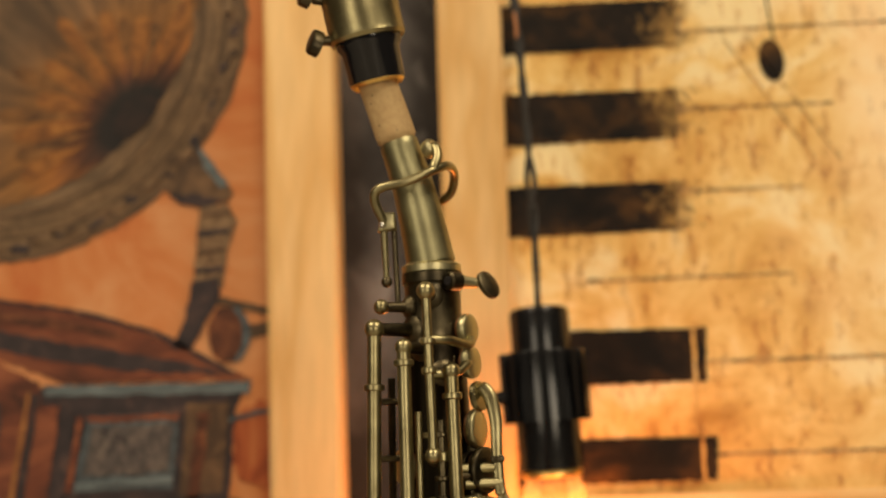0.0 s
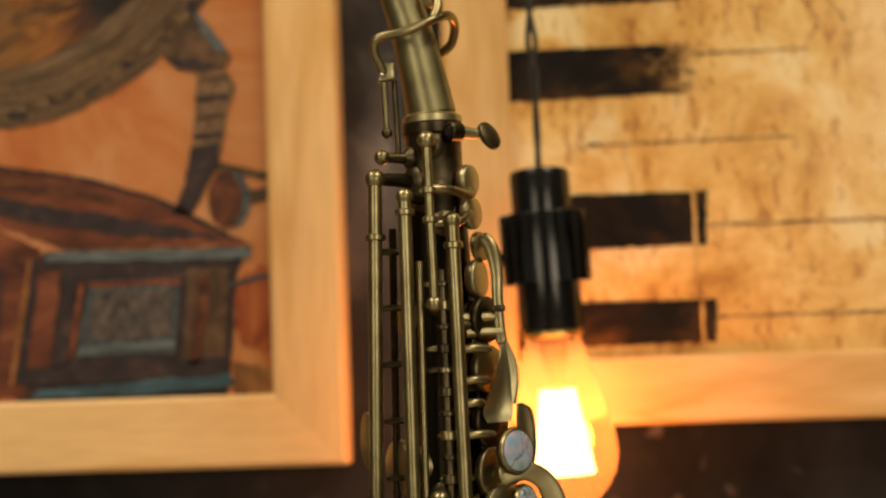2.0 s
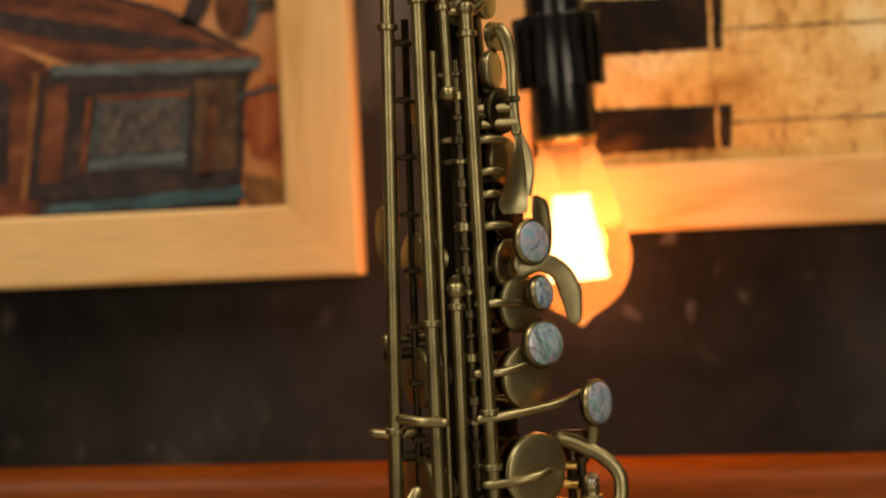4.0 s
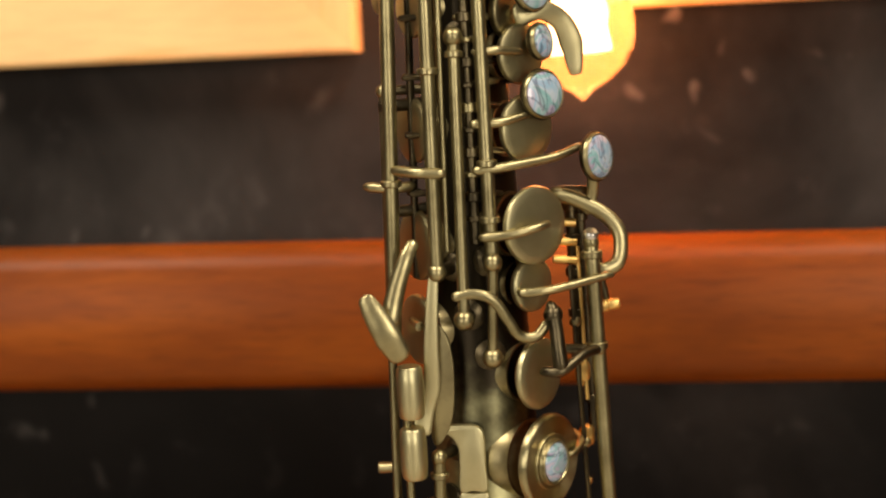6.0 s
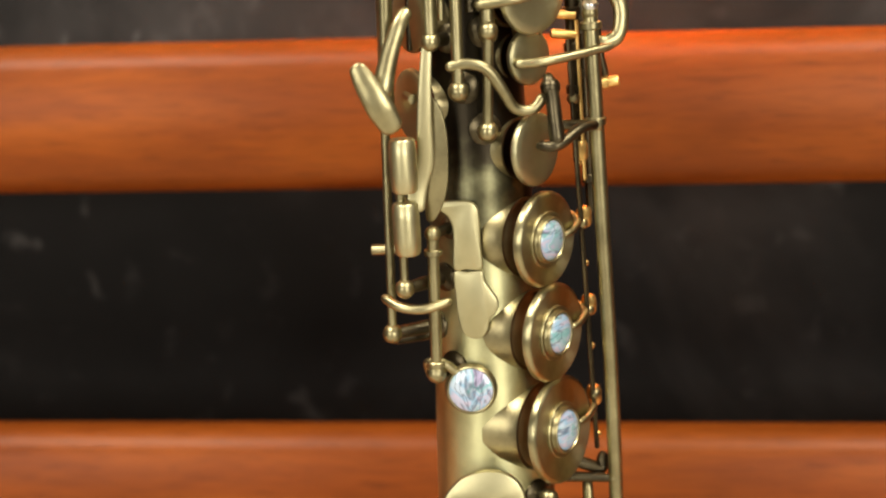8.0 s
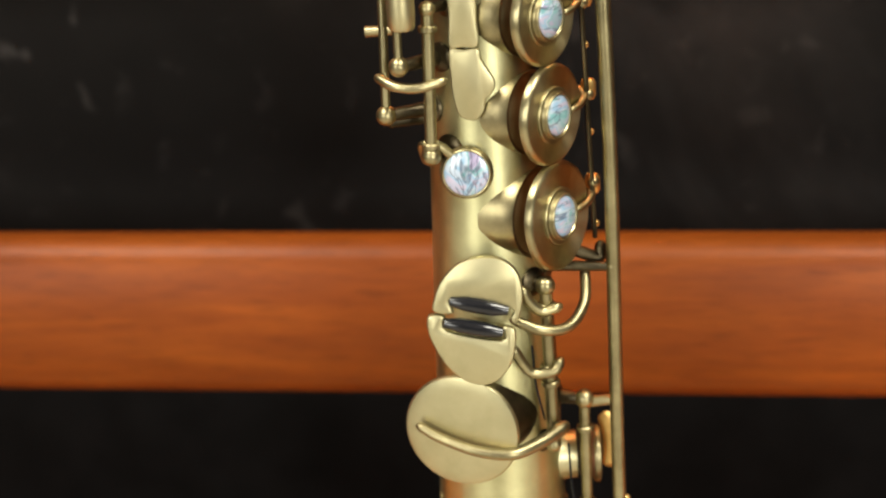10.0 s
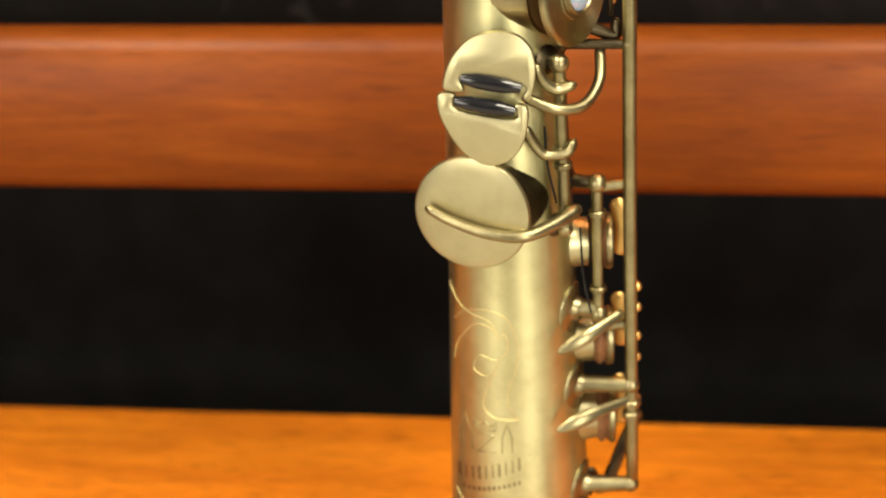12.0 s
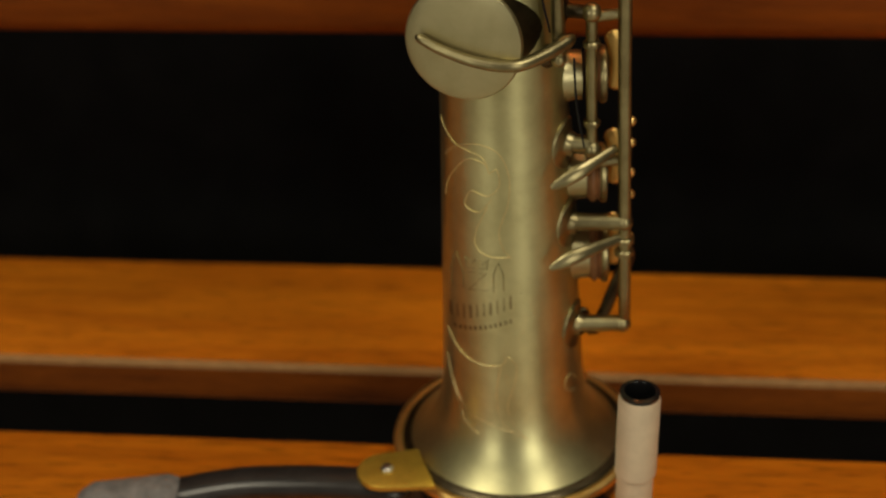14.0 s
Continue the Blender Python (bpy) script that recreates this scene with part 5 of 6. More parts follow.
def build_stack():
    # the front stack with its abalone touches
    key_cup(51, 0.3563, 0.0122, 0.0180, 0.0222, 0, lean=0)
    key_cup(51, 0.3262, 0.0162, 0.0188, 0.0240, 0.0066)
    key_cup(53, 0.2938, 0.0170, 0.0198, 0.0252, 0.0066)
    key_cup(54, 0.2590, 0.0188, 0.0208, 0.0262, 0.0068, lean=3)
    # adjusting arm over the uppermost cup of the four
    knob = part("stack_adjuster", sweep([(0.0230, -0.0195, 0.3800), (0.0240, -0.0215, 0.3745), (0.0246, -0.0235, 0.3650), (0.0250, -0.0240, 0.3600)], 0.0024, 6, 14, taper=(0.9, 1.1)), BRASS_DARK, sax)
    part("adjuster_ball", ball_bm((0.0236, -0.0200, 0.3770), 0.0033), BRASS_DARK, knob)
    part("adjuster_foot", sweep([(0.0195, -0.0230, 0.3588), (0.0250, -0.0245, 0.3590), (0.0330, -0.0190, 0.3630), (0.0385, -0.0130, 0.3630)], 0.0019, 6, 10), BRASS_DARK, knob)
    # single pearl touch on the body
    bis = part("bis_key", lathe(bmesh.new(), [(0.0088, 0), (0.0090, 0.0006), (0.0086, 0.0014), (0, 0.0015)], basis((-0.0071, -0.0205, 0.2772), (-0.12, -1, 0.06)), 36), BRASS_ROD, sax)
    pearl_on((-0.0071, -0.0217, 0.2773), (-0.12, -1, 0.06), 0.0073, bis, 0.0016)
    part("bis_arm", sweep([(-0.0180, -0.0215, 0.2880), (-0.0150, -0.0212, 0.2862), (-0.0105, -0.0205, 0.2820)], 0.0017, 6, 10), BRASS_ROD, bis)
    part("bis_arm", sweep([(-0.0195, -0.0215, 0.2880), (-0.0215, -0.0195, 0.2865), (-0.0205, -0.0150, 0.2800)], 0.0013, 6, 10), BRASS_ROD, bis)
    # upper row of pearls
    for x, y, z, r, n, d in ((0.0219, -0.0140, 0.4831, 0.0067, (0.66, -0.75, 0.08), 0.0), (0.0240, -0.0130, 0.4659, 0.0052, (0.80, -0.60, 0.1), 0.0),
                             (0.0238, -0.0140, 0.4490, 0.0070, (0.55, -0.83, 0.06), 0.0), (0.0412, -0.0080, 0.4271, 0.0070, (0.76, -0.65, 0.05), 0.0)):
        n = Vector(n).normalized()
        at = Vector((x, y, z))
        key = part("touch_cup", lathe(bmesh.new(), [(0, -0.0016), (r * 1.05, -0.0016), (r * 1.18, -0.0006), (r * 1.21, 0.0004), (0, 0.0006)], basis(at, n), 32), BRASS_DARK, sax)
        pearl_on(at, n, r, key)
    key_cup(60, 0.4624, 0.0100, 0.0150, 0.0195, face=42)
    key_cup(56, 0.4381, 0.0112, 0.0155, 0.0210, face=40)
    big = key_cup(50, 0.4066, 0.0130, 0.0175, 0.0240, face=38)
    key_cup(54, 0.3863, 0.0092, 0.0165, 0.0205, face=44)
    for p in ([(0.0030, -0.0210, 0.4640), (0.0100, -0.0200, 0.4640), (0.0175, -0.0150, 0.4630)], [(0.0010, -0.0210, 0.4410), (0.0100, -0.0205, 0.4412), (0.0190, -0.0160, 0.4430)],
              [(0.0010, -0.0225, 0.4262), (0.0100, -0.0215, 0.4268), (0.0270, -0.0150, 0.4285), (0.0360, -0.0090, 0.4310)], [(0.0018, -0.0235, 0.4045), (0.0110, -0.0248, 0.4052), (0.0190, -0.0232, 0.4066), (0.0232, -0.0205, 0.4074)],
              [(0.0135, -0.0205, 0.3850), (0.0240, -0.0205, 0.3856), (0.0440, -0.0130, 0.3880)]):
        part("key_arm", sweep(p, 0.0016, 8, 12, taper=(1.1, 0.85)), BRASS_ROD, sax)
    part("pearl_stem", sweep([(0.0405, -0.0050, 0.4215), (0.0400, -0.0030, 0.4140), (0.0380, -0.0030, 0.4080)], 0.0020, 6, 10, flat=0.5), BRASS_ROD, sax)
    part("guard_loop", sweep([(0.0270, -0.0030, 0.4150), (0.0340, -0.0030, 0.4128), (0.0430, -0.0038, 0.4075), (0.0478, -0.0048, 0.4020), (0.0486, -0.0055, 0.3960), (0.0470, -0.0062, 0.3905), (0.0425, -0.0070, 0.3885), (0.0385, -0.0080, 0.3895)], 0.0025, 8, 14, flat=0.55), BRASS_ROD, sax)
    # palm keys: twisted spatulas beside the stack
    part("palm_key", sweep([(0.0150, -0.0070, 0.5560), (0.0178, -0.0085, 0.5520), (0.0192, -0.0100, 0.5440), (0.0190, -0.0110, 0.5340), (0.0192, -0.0118, 0.5240), (0.0196, -0.0128, 0.5195)], 0.0024, 8, 14, flat=0.45, taper=(1.0, 1.0, 0.8, 0.75, 0.8)), BRASS_ROD, sax)
    part("palm_key_block", bar_bm(0.0168, 0.0214, -0.0135, -0.0095, 0.5300, 0.5322, 0.0006), BRASS_DARK, sax)
    part("palm_key", blade_bm([(0.0172, -0.0120, 0.0197, -0.0128, 0.5222, 0.0), (0.0186, -0.0140, 0.0212, -0.0122, 0.5165, 0.0004), (0.0166, -0.0168, 0.0219, -0.0118, 0.5092, 0.0012), (0.0140, -0.0178, 0.0221, -0.0118, 0.5020, 0.0018), (0.0119, -0.0172, 0.0221, -0.0122, 0.4966, 0.0020), (0.0132, -0.0165, 0.0214, -0.0128, 0.4930, 0.0012)], 0.0013), BRASS, sax)
    part("palm_key", blade_bm([(0.0196, -0.0090, 0.0210, -0.0095, 0.5215, 0.0), (0.0200, -0.0090, 0.0242, -0.0085, 0.5140, 0.0004), (0.0200, -0.0090, 0.0250, -0.0080, 0.5065, 0.0006), (0.0198, -0.0090, 0.0236, -0.0085, 0.4985, 0.0)], 0.0012), BRASS, sax)
    part("palm_key", blade_bm([(0.0240, -0.0060, 0.0262, -0.0045, 0.4985, 0.0), (0.0236, -0.0062, 0.0292, -0.0035, 0.4960, 0.0006), (0.0236, -0.0062, 0.0303, -0.0030, 0.4890, 0.0010), (0.0250, -0.0058, 0.0300, -0.0030, 0.4815, 0.0006), (0.0266, -0.0050, 0.0286, -0.0035, 0.4765, 0.0)], 0.0013), BRASS_MID, sax)
    part("palm_key", sweep([(0.0170, -0.0110, 0.4745), (0.0250, -0.0100, 0.4760), (0.0315, -0.0070, 0.4725), (0.0350, -0.0055, 0.4650), (0.0362, -0.0050, 0.4545)], 0.0040, 8, 16, flat=0.24, taper=(1.0, 0.8, 0.85, 1.0, 0.55)), BRASS, sax)
    # small cups high on the tube
    for deg, z, r, out in ((58, 0.5755, 0.0056, 0.0122), (60, 0.5642, 0.0056, 0.0126), (64, 0.5416, 0.0068, 0.0130), (-58, 0.5300, 0.0060, 0.0135)):
        key_cup(deg, z, r, out - 0.0022, out)
    part("touch_disc", lathe(bmesh.new(), [(0, 0), (0.0050, 0), (0.0054, 0.0008), (0.0050, 0.0022), (0, 0.0026)], basis((0.0132, -0.0050, 0.5525), (0.85, -0.50, 0.1)), 28), BRASS_ROD, sax)
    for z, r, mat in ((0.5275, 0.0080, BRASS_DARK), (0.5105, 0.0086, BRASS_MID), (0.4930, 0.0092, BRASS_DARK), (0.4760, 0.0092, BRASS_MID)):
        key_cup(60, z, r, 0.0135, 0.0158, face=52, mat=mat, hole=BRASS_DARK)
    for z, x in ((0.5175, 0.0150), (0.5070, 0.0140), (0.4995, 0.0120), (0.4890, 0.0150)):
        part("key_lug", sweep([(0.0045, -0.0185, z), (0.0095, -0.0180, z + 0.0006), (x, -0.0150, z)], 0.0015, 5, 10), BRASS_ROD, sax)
    # dark bar added to fill the gap behind the palm keys
    part("dark_filler_bar", sweep([(0.0100, -0.0040, 0.5420), (0.0118, -0.0040, 0.5150), (0.0135, -0.0045, 0.4850), (0.0145, -0.0045, 0.4550)], 0.0042, 6, 14, flat=0.7), BRASS_DARK, sax)
    for pts in ([(-0.0030, -0.0245, 0.5715), (0.0040, -0.0215, 0.5712), (0.0110, -0.0130, 0.5700), (0.0125, -0.0090, 0.5720)], [(-0.0028, -0.0205, 0.5600), (0.0060, -0.0165, 0.5605), (0.0110, -0.0110, 0.5640)]):
        part("key_arm", sweep(pts, 0.0016, 8, 12), BRASS_ROD, sax)
    for z, x0, x1 in ((0.5284, 0.0060, 0.0180), (0.5233, 0.0075, 0.0205)):
        part("key_lug", rod_bm((x0, -0.0125, z), (x1, -0.0110, z), 0.0019, 0.0017), BRASS_ROD, sax)
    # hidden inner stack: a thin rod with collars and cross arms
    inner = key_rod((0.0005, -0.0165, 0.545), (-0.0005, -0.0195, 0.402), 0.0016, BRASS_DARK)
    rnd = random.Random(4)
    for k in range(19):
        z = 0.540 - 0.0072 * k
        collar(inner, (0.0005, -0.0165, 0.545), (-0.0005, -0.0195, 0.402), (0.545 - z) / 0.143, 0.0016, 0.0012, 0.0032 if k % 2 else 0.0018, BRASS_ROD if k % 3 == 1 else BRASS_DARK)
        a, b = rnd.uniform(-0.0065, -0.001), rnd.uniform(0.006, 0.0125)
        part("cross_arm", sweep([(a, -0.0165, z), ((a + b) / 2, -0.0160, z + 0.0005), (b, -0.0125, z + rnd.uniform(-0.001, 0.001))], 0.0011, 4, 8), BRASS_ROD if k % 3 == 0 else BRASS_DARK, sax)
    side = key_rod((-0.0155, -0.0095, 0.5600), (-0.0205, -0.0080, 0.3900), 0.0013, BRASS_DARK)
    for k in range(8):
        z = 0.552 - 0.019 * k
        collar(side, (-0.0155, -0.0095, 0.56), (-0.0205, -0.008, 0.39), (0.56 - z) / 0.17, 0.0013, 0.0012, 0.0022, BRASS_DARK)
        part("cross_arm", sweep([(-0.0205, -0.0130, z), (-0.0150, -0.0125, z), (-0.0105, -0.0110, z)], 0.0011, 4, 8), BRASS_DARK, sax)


build_stack()


def build_left_side():
    # cups half hidden behind the rods
    for deg, z, r, out in ((-66, 0.4790, 0.0096, 0.0170), (-72, 0.4395, 0.0110, 0.0185), (-72, 0.4010, 0.0120, 0.0195), (-74, 0.372, 0.0120, 0.0205)):
        key_cup(deg, z, r, out - 0.0028, out, face=-62)
    part("guard_wing", plate_bm(ellipse(0, 0, 0.0045, 0.0100, 24), 0.0012, basis((-0.0270, 0.0010, 0.4880), (-0.8, -0.55, 0)), 0.0003), BRASS, sax)
    # flat clamps across the rods
    for pts, r in (([(-0.0252, -0.0185, 0.4275), (-0.0180, -0.0235, 0.4268), (-0.0100, -0.0245, 0.4262)], 0.0018), ([(-0.0350, -0.0115, 0.4220), (-0.0270, -0.0145, 0.4214), (-0.0200, -0.0120, 0.4214)], 0.0017),
                   ([(-0.0340, -0.0190, 0.3100), (-0.0290, -0.0230, 0.3078), (-0.0215, -0.0245, 0.3070), (-0.0130, -0.0225, 0.3085)], 0.0017)):
        part("bridge_arm", sweep(pts, r, 8, 12), BRASS_ROD, sax)
    # the little-finger cluster: a bent paddle and two rollers
    part("paddle_stem", sweep([(-0.0205, -0.0210, 0.4040), (-0.0235, -0.0235, 0.3990), (-0.0270, -0.0250, 0.3900), (-0.0300, -0.0270, 0.3790)], 0.0026, 8, 14, flat=0.55, taper=(0.8, 1.3)), BRASS_ROD, sax)
    part("paddle", sweep([(-0.0372, -0.0300, 0.3885), (-0.0345, -0.0305, 0.3830), (-0.0310, -0.0310, 0.3760), (-0.0268, -0.0300, 0.3678)], 0.0042, 8, 16, flat=0.34, taper=(0.6, 0.85, 1.0, 1.08, 0.85)), BRASS_ROD, sax)
    for z0, z1, x in ((0.3642, 0.3468, -0.0247), (0.3434, 0.3262, -0.0250)):
        h = z0 - z1
        part("roller", lathe(bmesh.new(), [(0, 0), (0.0036, 0), (0.0042, 0.0008), (0.0045, h * 0.3), (0.0045, h * 0.7), (0.0042, h - 0.0008), (0.0036, h), (0, h)], Matrix.Translation((x, -0.0260, z1)), 28), BRASS, sax)
    # long leaf-shaped lever
    part("leaf_lever", sweep([(-0.0150, -0.0225, 0.3925), (-0.0163, -0.0228, 0.3800), (-0.0172, -0.0225, 0.3680), (-0.0178, -0.0215, 0.3560), (-0.0205, -0.0210, 0.3480), (-0.0225, -0.0215, 0.3400)], 0.0048, 8, 16, flat=0.22, taper=(0.35, 0.75)), BRASS, sax)
    part("leaf_plate", plate_bm(rounded([(-0.0042, -0.020), (-0.001, -0.022), (0.0035, -0.012), (0.0046, 0.004), (0.0030, 0.014), (-0.0010, 0.018), (-0.0030, 0.004)]), 0.0012, basis((-0.0145, -0.0195, 0.3580), (-0.25, -1, 0)), 0.0003), BRASS_MID, sax)
    # guard plate, in two leaves, on the front of the tube
    M = basis((-0.0060, -0.0190, 0.3180), (-0.10, -1, 0))
    upper = [(-0.0142, 0.0230), (-0.0104, 0.0237), (-0.0014, 0.0237), (0.0020, 0.0233), (0.0040, 0.0218), (0.0048, 0.0187), (0.0048, 0.0090), (0.0048, 0.0008), (0.0, 0.0006), (-0.0044, 0.0008), (-0.0042, 0.0092), (-0.0042, 0.0150), (-0.0056, 0.0186), (-0.0082, 0.0205), (-0.0142, 0.0214)]
    lower = [(-0.0044, 0.0), (0.0, -0.0002), (0.0048, 0.0), (0.0056, -0.0035), (0.0075, -0.0068), (0.0094, -0.0100), (0.0096, -0.0128), (0.0080, -0.0155), (0.0064, -0.0172), (0.0058, -0.0205), (0.0036, -0.0232), (0.0002, -0.0234), (-0.0026, -0.0212), (-0.0040, -0.0160), (-0.0046, -0.0080)]
    part("guard_plate", plate_bm(rounded(upper, 4), 0.0019, M, 0.0008), BRASS, sax)
    part("guard_plate", plate_bm(rounded(lower, 4), 0.0019, M, 0.0008), BRASS, sax)
    part("curved_lever", sweep([(-0.0085, -0.0245, 0.3858), (-0.0020, -0.0250, 0.3865), (0.0040, -0.0250, 0.3840), (0.0085, -0.0240, 0.3770), (0.0120, -0.0220, 0.3712), (0.0175, -0.0205, 0.3702), (0.0215, -0.0190, 0.3740)], 0.0018, 8, 12, flat=0.7), BRASS_ROD, sax)
    # screw posts that stand out to the sides
    for p, q, r in (((-0.0300, 0.0010, 0.3705), (-0.0360, -0.0010, 0.3700), 0.0018), ((-0.0290, 0.0030, 0.3210), (-0.0385, 0.0050, 0.3207), 0.0020), ((-0.0230, -0.0100, 0.3760), (-0.0205, -0.0190, 0.3755), 0.0016)):
        part("side_post", rod_bm(p, q, r * 0.8, r), BRASS_ROD, sax)
    for z in (0.4480, 0.4130, 0.2930):
        q = Vector((-0.029 - 0.02 * (0.4480 - z), -0.0115, z))
        part("side_post", rod_bm(q, around(-72, bore(z), z), 0.0019, 0.0022), BRASS_DARK, sax)


build_left_side()


def build_low_keys():
    # two-part little-finger plate with black rollers
    m = basis((-0.0066, -0.0265, 0.2270), (-0.10, -1, 0.10))
    up = [(-0.0142, 0.0035), (-0.0138, 0.0085), (-0.0110, 0.0145), (-0.0055, 0.0200), (0.0015, 0.0222), (0.0090, 0.0215), (0.0140, 0.0175), (0.0160, 0.0110), (0.0155, 0.0040), (0.0135, -0.0012), (0.0115, 0.0005), (0.0115, 0.0045), (-0.0075, 0.0080), (-0.0075, 0.0028)]
    low = [(-0.0160, 0.0022), (-0.0105, 0.0018), (-0.0100, -0.0032), (0.0085, -0.0068), (0.0088, -0.0022), (0.0128, -0.0028), (0.0132, -0.0080), (0.0115, -0.0150), (0.0075, -0.0205), (0.0020, -0.0228), (-0.0040, -0.0215), (-0.0100, -0.0165), (-0.0145, -0.0090), (-0.0165, -0.0030)]

    def leaf(outline):
        return part("finger_plate", plate_bm(rounded(outline, 4), 0.0022, m, 0.0010), BRASS, sax)

    # plates are cut as star-shaped halves round their own middle
    upper = leaf([(x, y) for x, y in up])
    lower = leaf([(x, y) for x, y in low])
    for leafpart, a, b in ((upper, (-0.0085, 0.0072), (0.0112, 0.0035)), (lower, (-0.0108, -0.0004), (0.0090, -0.0042))):
        p0, p1 = m @ Vector((*a, 0.0016)), m @ Vector((*b, 0.0016))
        d = (p1 - p0).length
        part("black_roller", lathe(bmesh.new(), [(0, 0), (0.0016, 0.0001), (0.0026, d * 0.25), (0.0028, d * 0.5), (0.0026, d * 0.75), (0.0016, d - 0.0001), (0, d)], basis(p0, p1 - p0), 20), EBONITE, leafpart, "glossy black roller")
    for pts in ([(0.0060, -0.0255, 0.2258), (0.0160, -0.0270, 0.2220), (0.0250, -0.0230, 0.2215), (0.0310, -0.0150, 0.2270), (0.0320, -0.0080, 0.2360)], [(0.0055, -0.0255, 0.2150), (0.0085, -0.0245, 0.2090), (0.0120, -0.0240, 0.2050), (0.0190, -0.0235, 0.2050), (0.0215, -0.0215, 0.2080)],
                [(0.0095, -0.0245, 0.2360), (0.0120, -0.0240, 0.2310), (0.0160, -0.0235, 0.2275), (0.0215, -0.0225, 0.2285)]):
        part("plate_arm", sweep(pts, 0.0019, 8, 12), BRASS_ROD, sax)
    # low key with its curved arm
    cup = key_cup(-27, 0.1862, 0.0205, 0.0256, 0.0290, name="low_key_cup", lean=2, face=-18, hole=BRASS_DARK)
    arm = part("low_key_arm", sweep([(-0.0283, -0.0268, 0.1885), (-0.0210, -0.0298, 0.1850), (-0.0090, -0.0338, 0.1815), (0.0030, -0.0352, 0.1803), (0.0130, -0.0300, 0.1814), (0.0222, -0.0228, 0.1836)], 0.0023, 10, 14, taper=(0.7, 1.1)), BRASS_ROD, cup)
    arm.matrix_basis = cup.matrix_basis.inverted()
    # keys on the far side, half hidden by the long rod
    for deg, z, r, out in ((86, 0.3950, 0.0100, 0.0200), (88, 0.1610, 0.0104, 0.0340), (88, 0.1215, 0.0112, 0.0342), (88, 0.0880, 0.0124, 0.0348)):
        key_cup(deg, z, r, out - 0.0030, out, chimney=z > 0.2, mat=BRASS_MID if z < 0.2 else BRASS_DARK)
        if z < 0.2:
            # tone hole rim on the tube and the leather pad over it
            foot, n = around(deg, bore(z) - 0.003, z), around(deg, 1, 0)
            part("tone_hole", lathe(bmesh.new(), [(r * 0.95, 0), (r * 0.86, 0.0045), (r * 0.84, 0.0078), (r * 0.78, 0.0078), (r * 0.78, 0)], basis(foot, n), 28, closed=True), BRASS, sax)
            part("key_pad", rod_bm(around(deg, out - 0.0050, z), around(deg, out - 0.0002, z), r * 0.97, seg=32), PAD, sax)
    for pts in ([(0.0152, -0.0232, 0.1278), (0.0260, -0.0205, 0.1325), (0.0390, -0.0125, 0.1368)], [(0.0142, -0.0250, 0.0952), (0.0260, -0.0218, 0.0990), (0.0430, -0.0125, 0.1000)]):
        part("low_arm", sweep(pts, 0.0027, 8, 14, flat=0.4, up=(0.2, -1, 0.5), taper=(0.45, 0.95, 1.0, 0.75, 0.66)), BRASS_ROD, sax)
    for deg, z, r, out in ((51, 0.3262, 0.0162, 0.0240), (53, 0.2938, 0.0170, 0.0252), (54, 0.2590, 0.0188, 0.0262)):
        c, n, t = around(deg, out, z), around(deg, 1, 0), around(deg + 90, 1, 0)
        up = Vector((0, 0, 1))
        part("spoon_arm", sweep([c + n * 0.0042 + t * 0.0085, c + n * 0.0046 + t * (r * 0.75) + up * 0.0006, c + n * 0.0030 + t * (r + 0.0015) + up * 0.0024, c - n * 0.0020 + t * (r + 0.0040) + up * 0.0040], 0.0014, 6, 10, taper=(0.8, 1.0, 1.3)), BRASS_ROD, sax)
    # gold brass on guards, bumps and fittings paints in the orange light they catch
    for z in (0.1620, 0.1235, 0.0880):
        part("key_guard", sweep([(0.0385, 0.0030, z + 0.0125), (0.0412, 0.0035, z + 0.0070), (0.0420, 0.0040, z - 0.0010), (0.0402, 0.0040, z - 0.0090)], 0.0040, 6, 14, flat=0.4, taper=(0.7, 1.0, 1.0, 0.6)), BRASS_GOLD, sax)
    for z in (0.1460, 0.1375, 0.1255, 0.1165, 0.0985):
        part("rod_bump", ball_bm((0.0446, -0.0098, z), 0.0019), BRASS_GOLD, sax)
    # needle springs and small fittings between the rods on that side
    for k, z in enumerate((0.3700, 0.3480, 0.3270, 0.3130, 0.2960, 0.2830, 0.2650, 0.2500)):
        part("side_fitting", ball_bm((0.0325 + 0.0045 * (0.37 - z) / 0.12, 0.0000, z), 0.0013 if k % 2 else 0.0021), BRASS_GOLD if k % 2 else BRASS_ROD, sax)
    for x, y, r, z0, z1 in ((0.0328, 0.0030, 0.0021, 0.4130, 0.3480), (0.0362, 0.0035, 0.0016, 0.4100, 0.3300)):
        hinge = key_rod((x, y, z0), (x + 0.0014, y, z1), r, BRASS_DARK)
        for k in (0.05, 0.22, 0.40, 0.62, 0.85):
            collar(hinge, (x, y, z0), (x + 0.0014, y, z1), k, r, 0.0010, 0.0030, BRASS_DARK)
    # thin gold rod that paints in the orange light streak between the hinges
    part("orange_streak", rod_bm((0.0345, 0.0005, 0.3960), (0.0356, 0.0005, 0.3420), 0.0007, seg=8), BRASS_GOLD, sax)
    part("hinge_bracket", plate_bm(rounded([(-0.0070, -0.0022), (0.0070, -0.0030), (0.0078, 0.0016), (-0.0066, 0.0030)], 3), 0.0016, basis((0.0330, 0.0000, 0.4140), (0.3, -1, 0.2)), 0.0004), BRASS_DARK, sax)
    part("hinge_screw", lathe(bmesh.new(), [(0, 0), (0.0026, 0), (0.0026, 0.0010), (0.0020, 0.0018), (0, 0.0020)], basis((0.0380, -0.0110, 0.4012), (0.1, -0.5, 1)), 20), STEEL, sax)
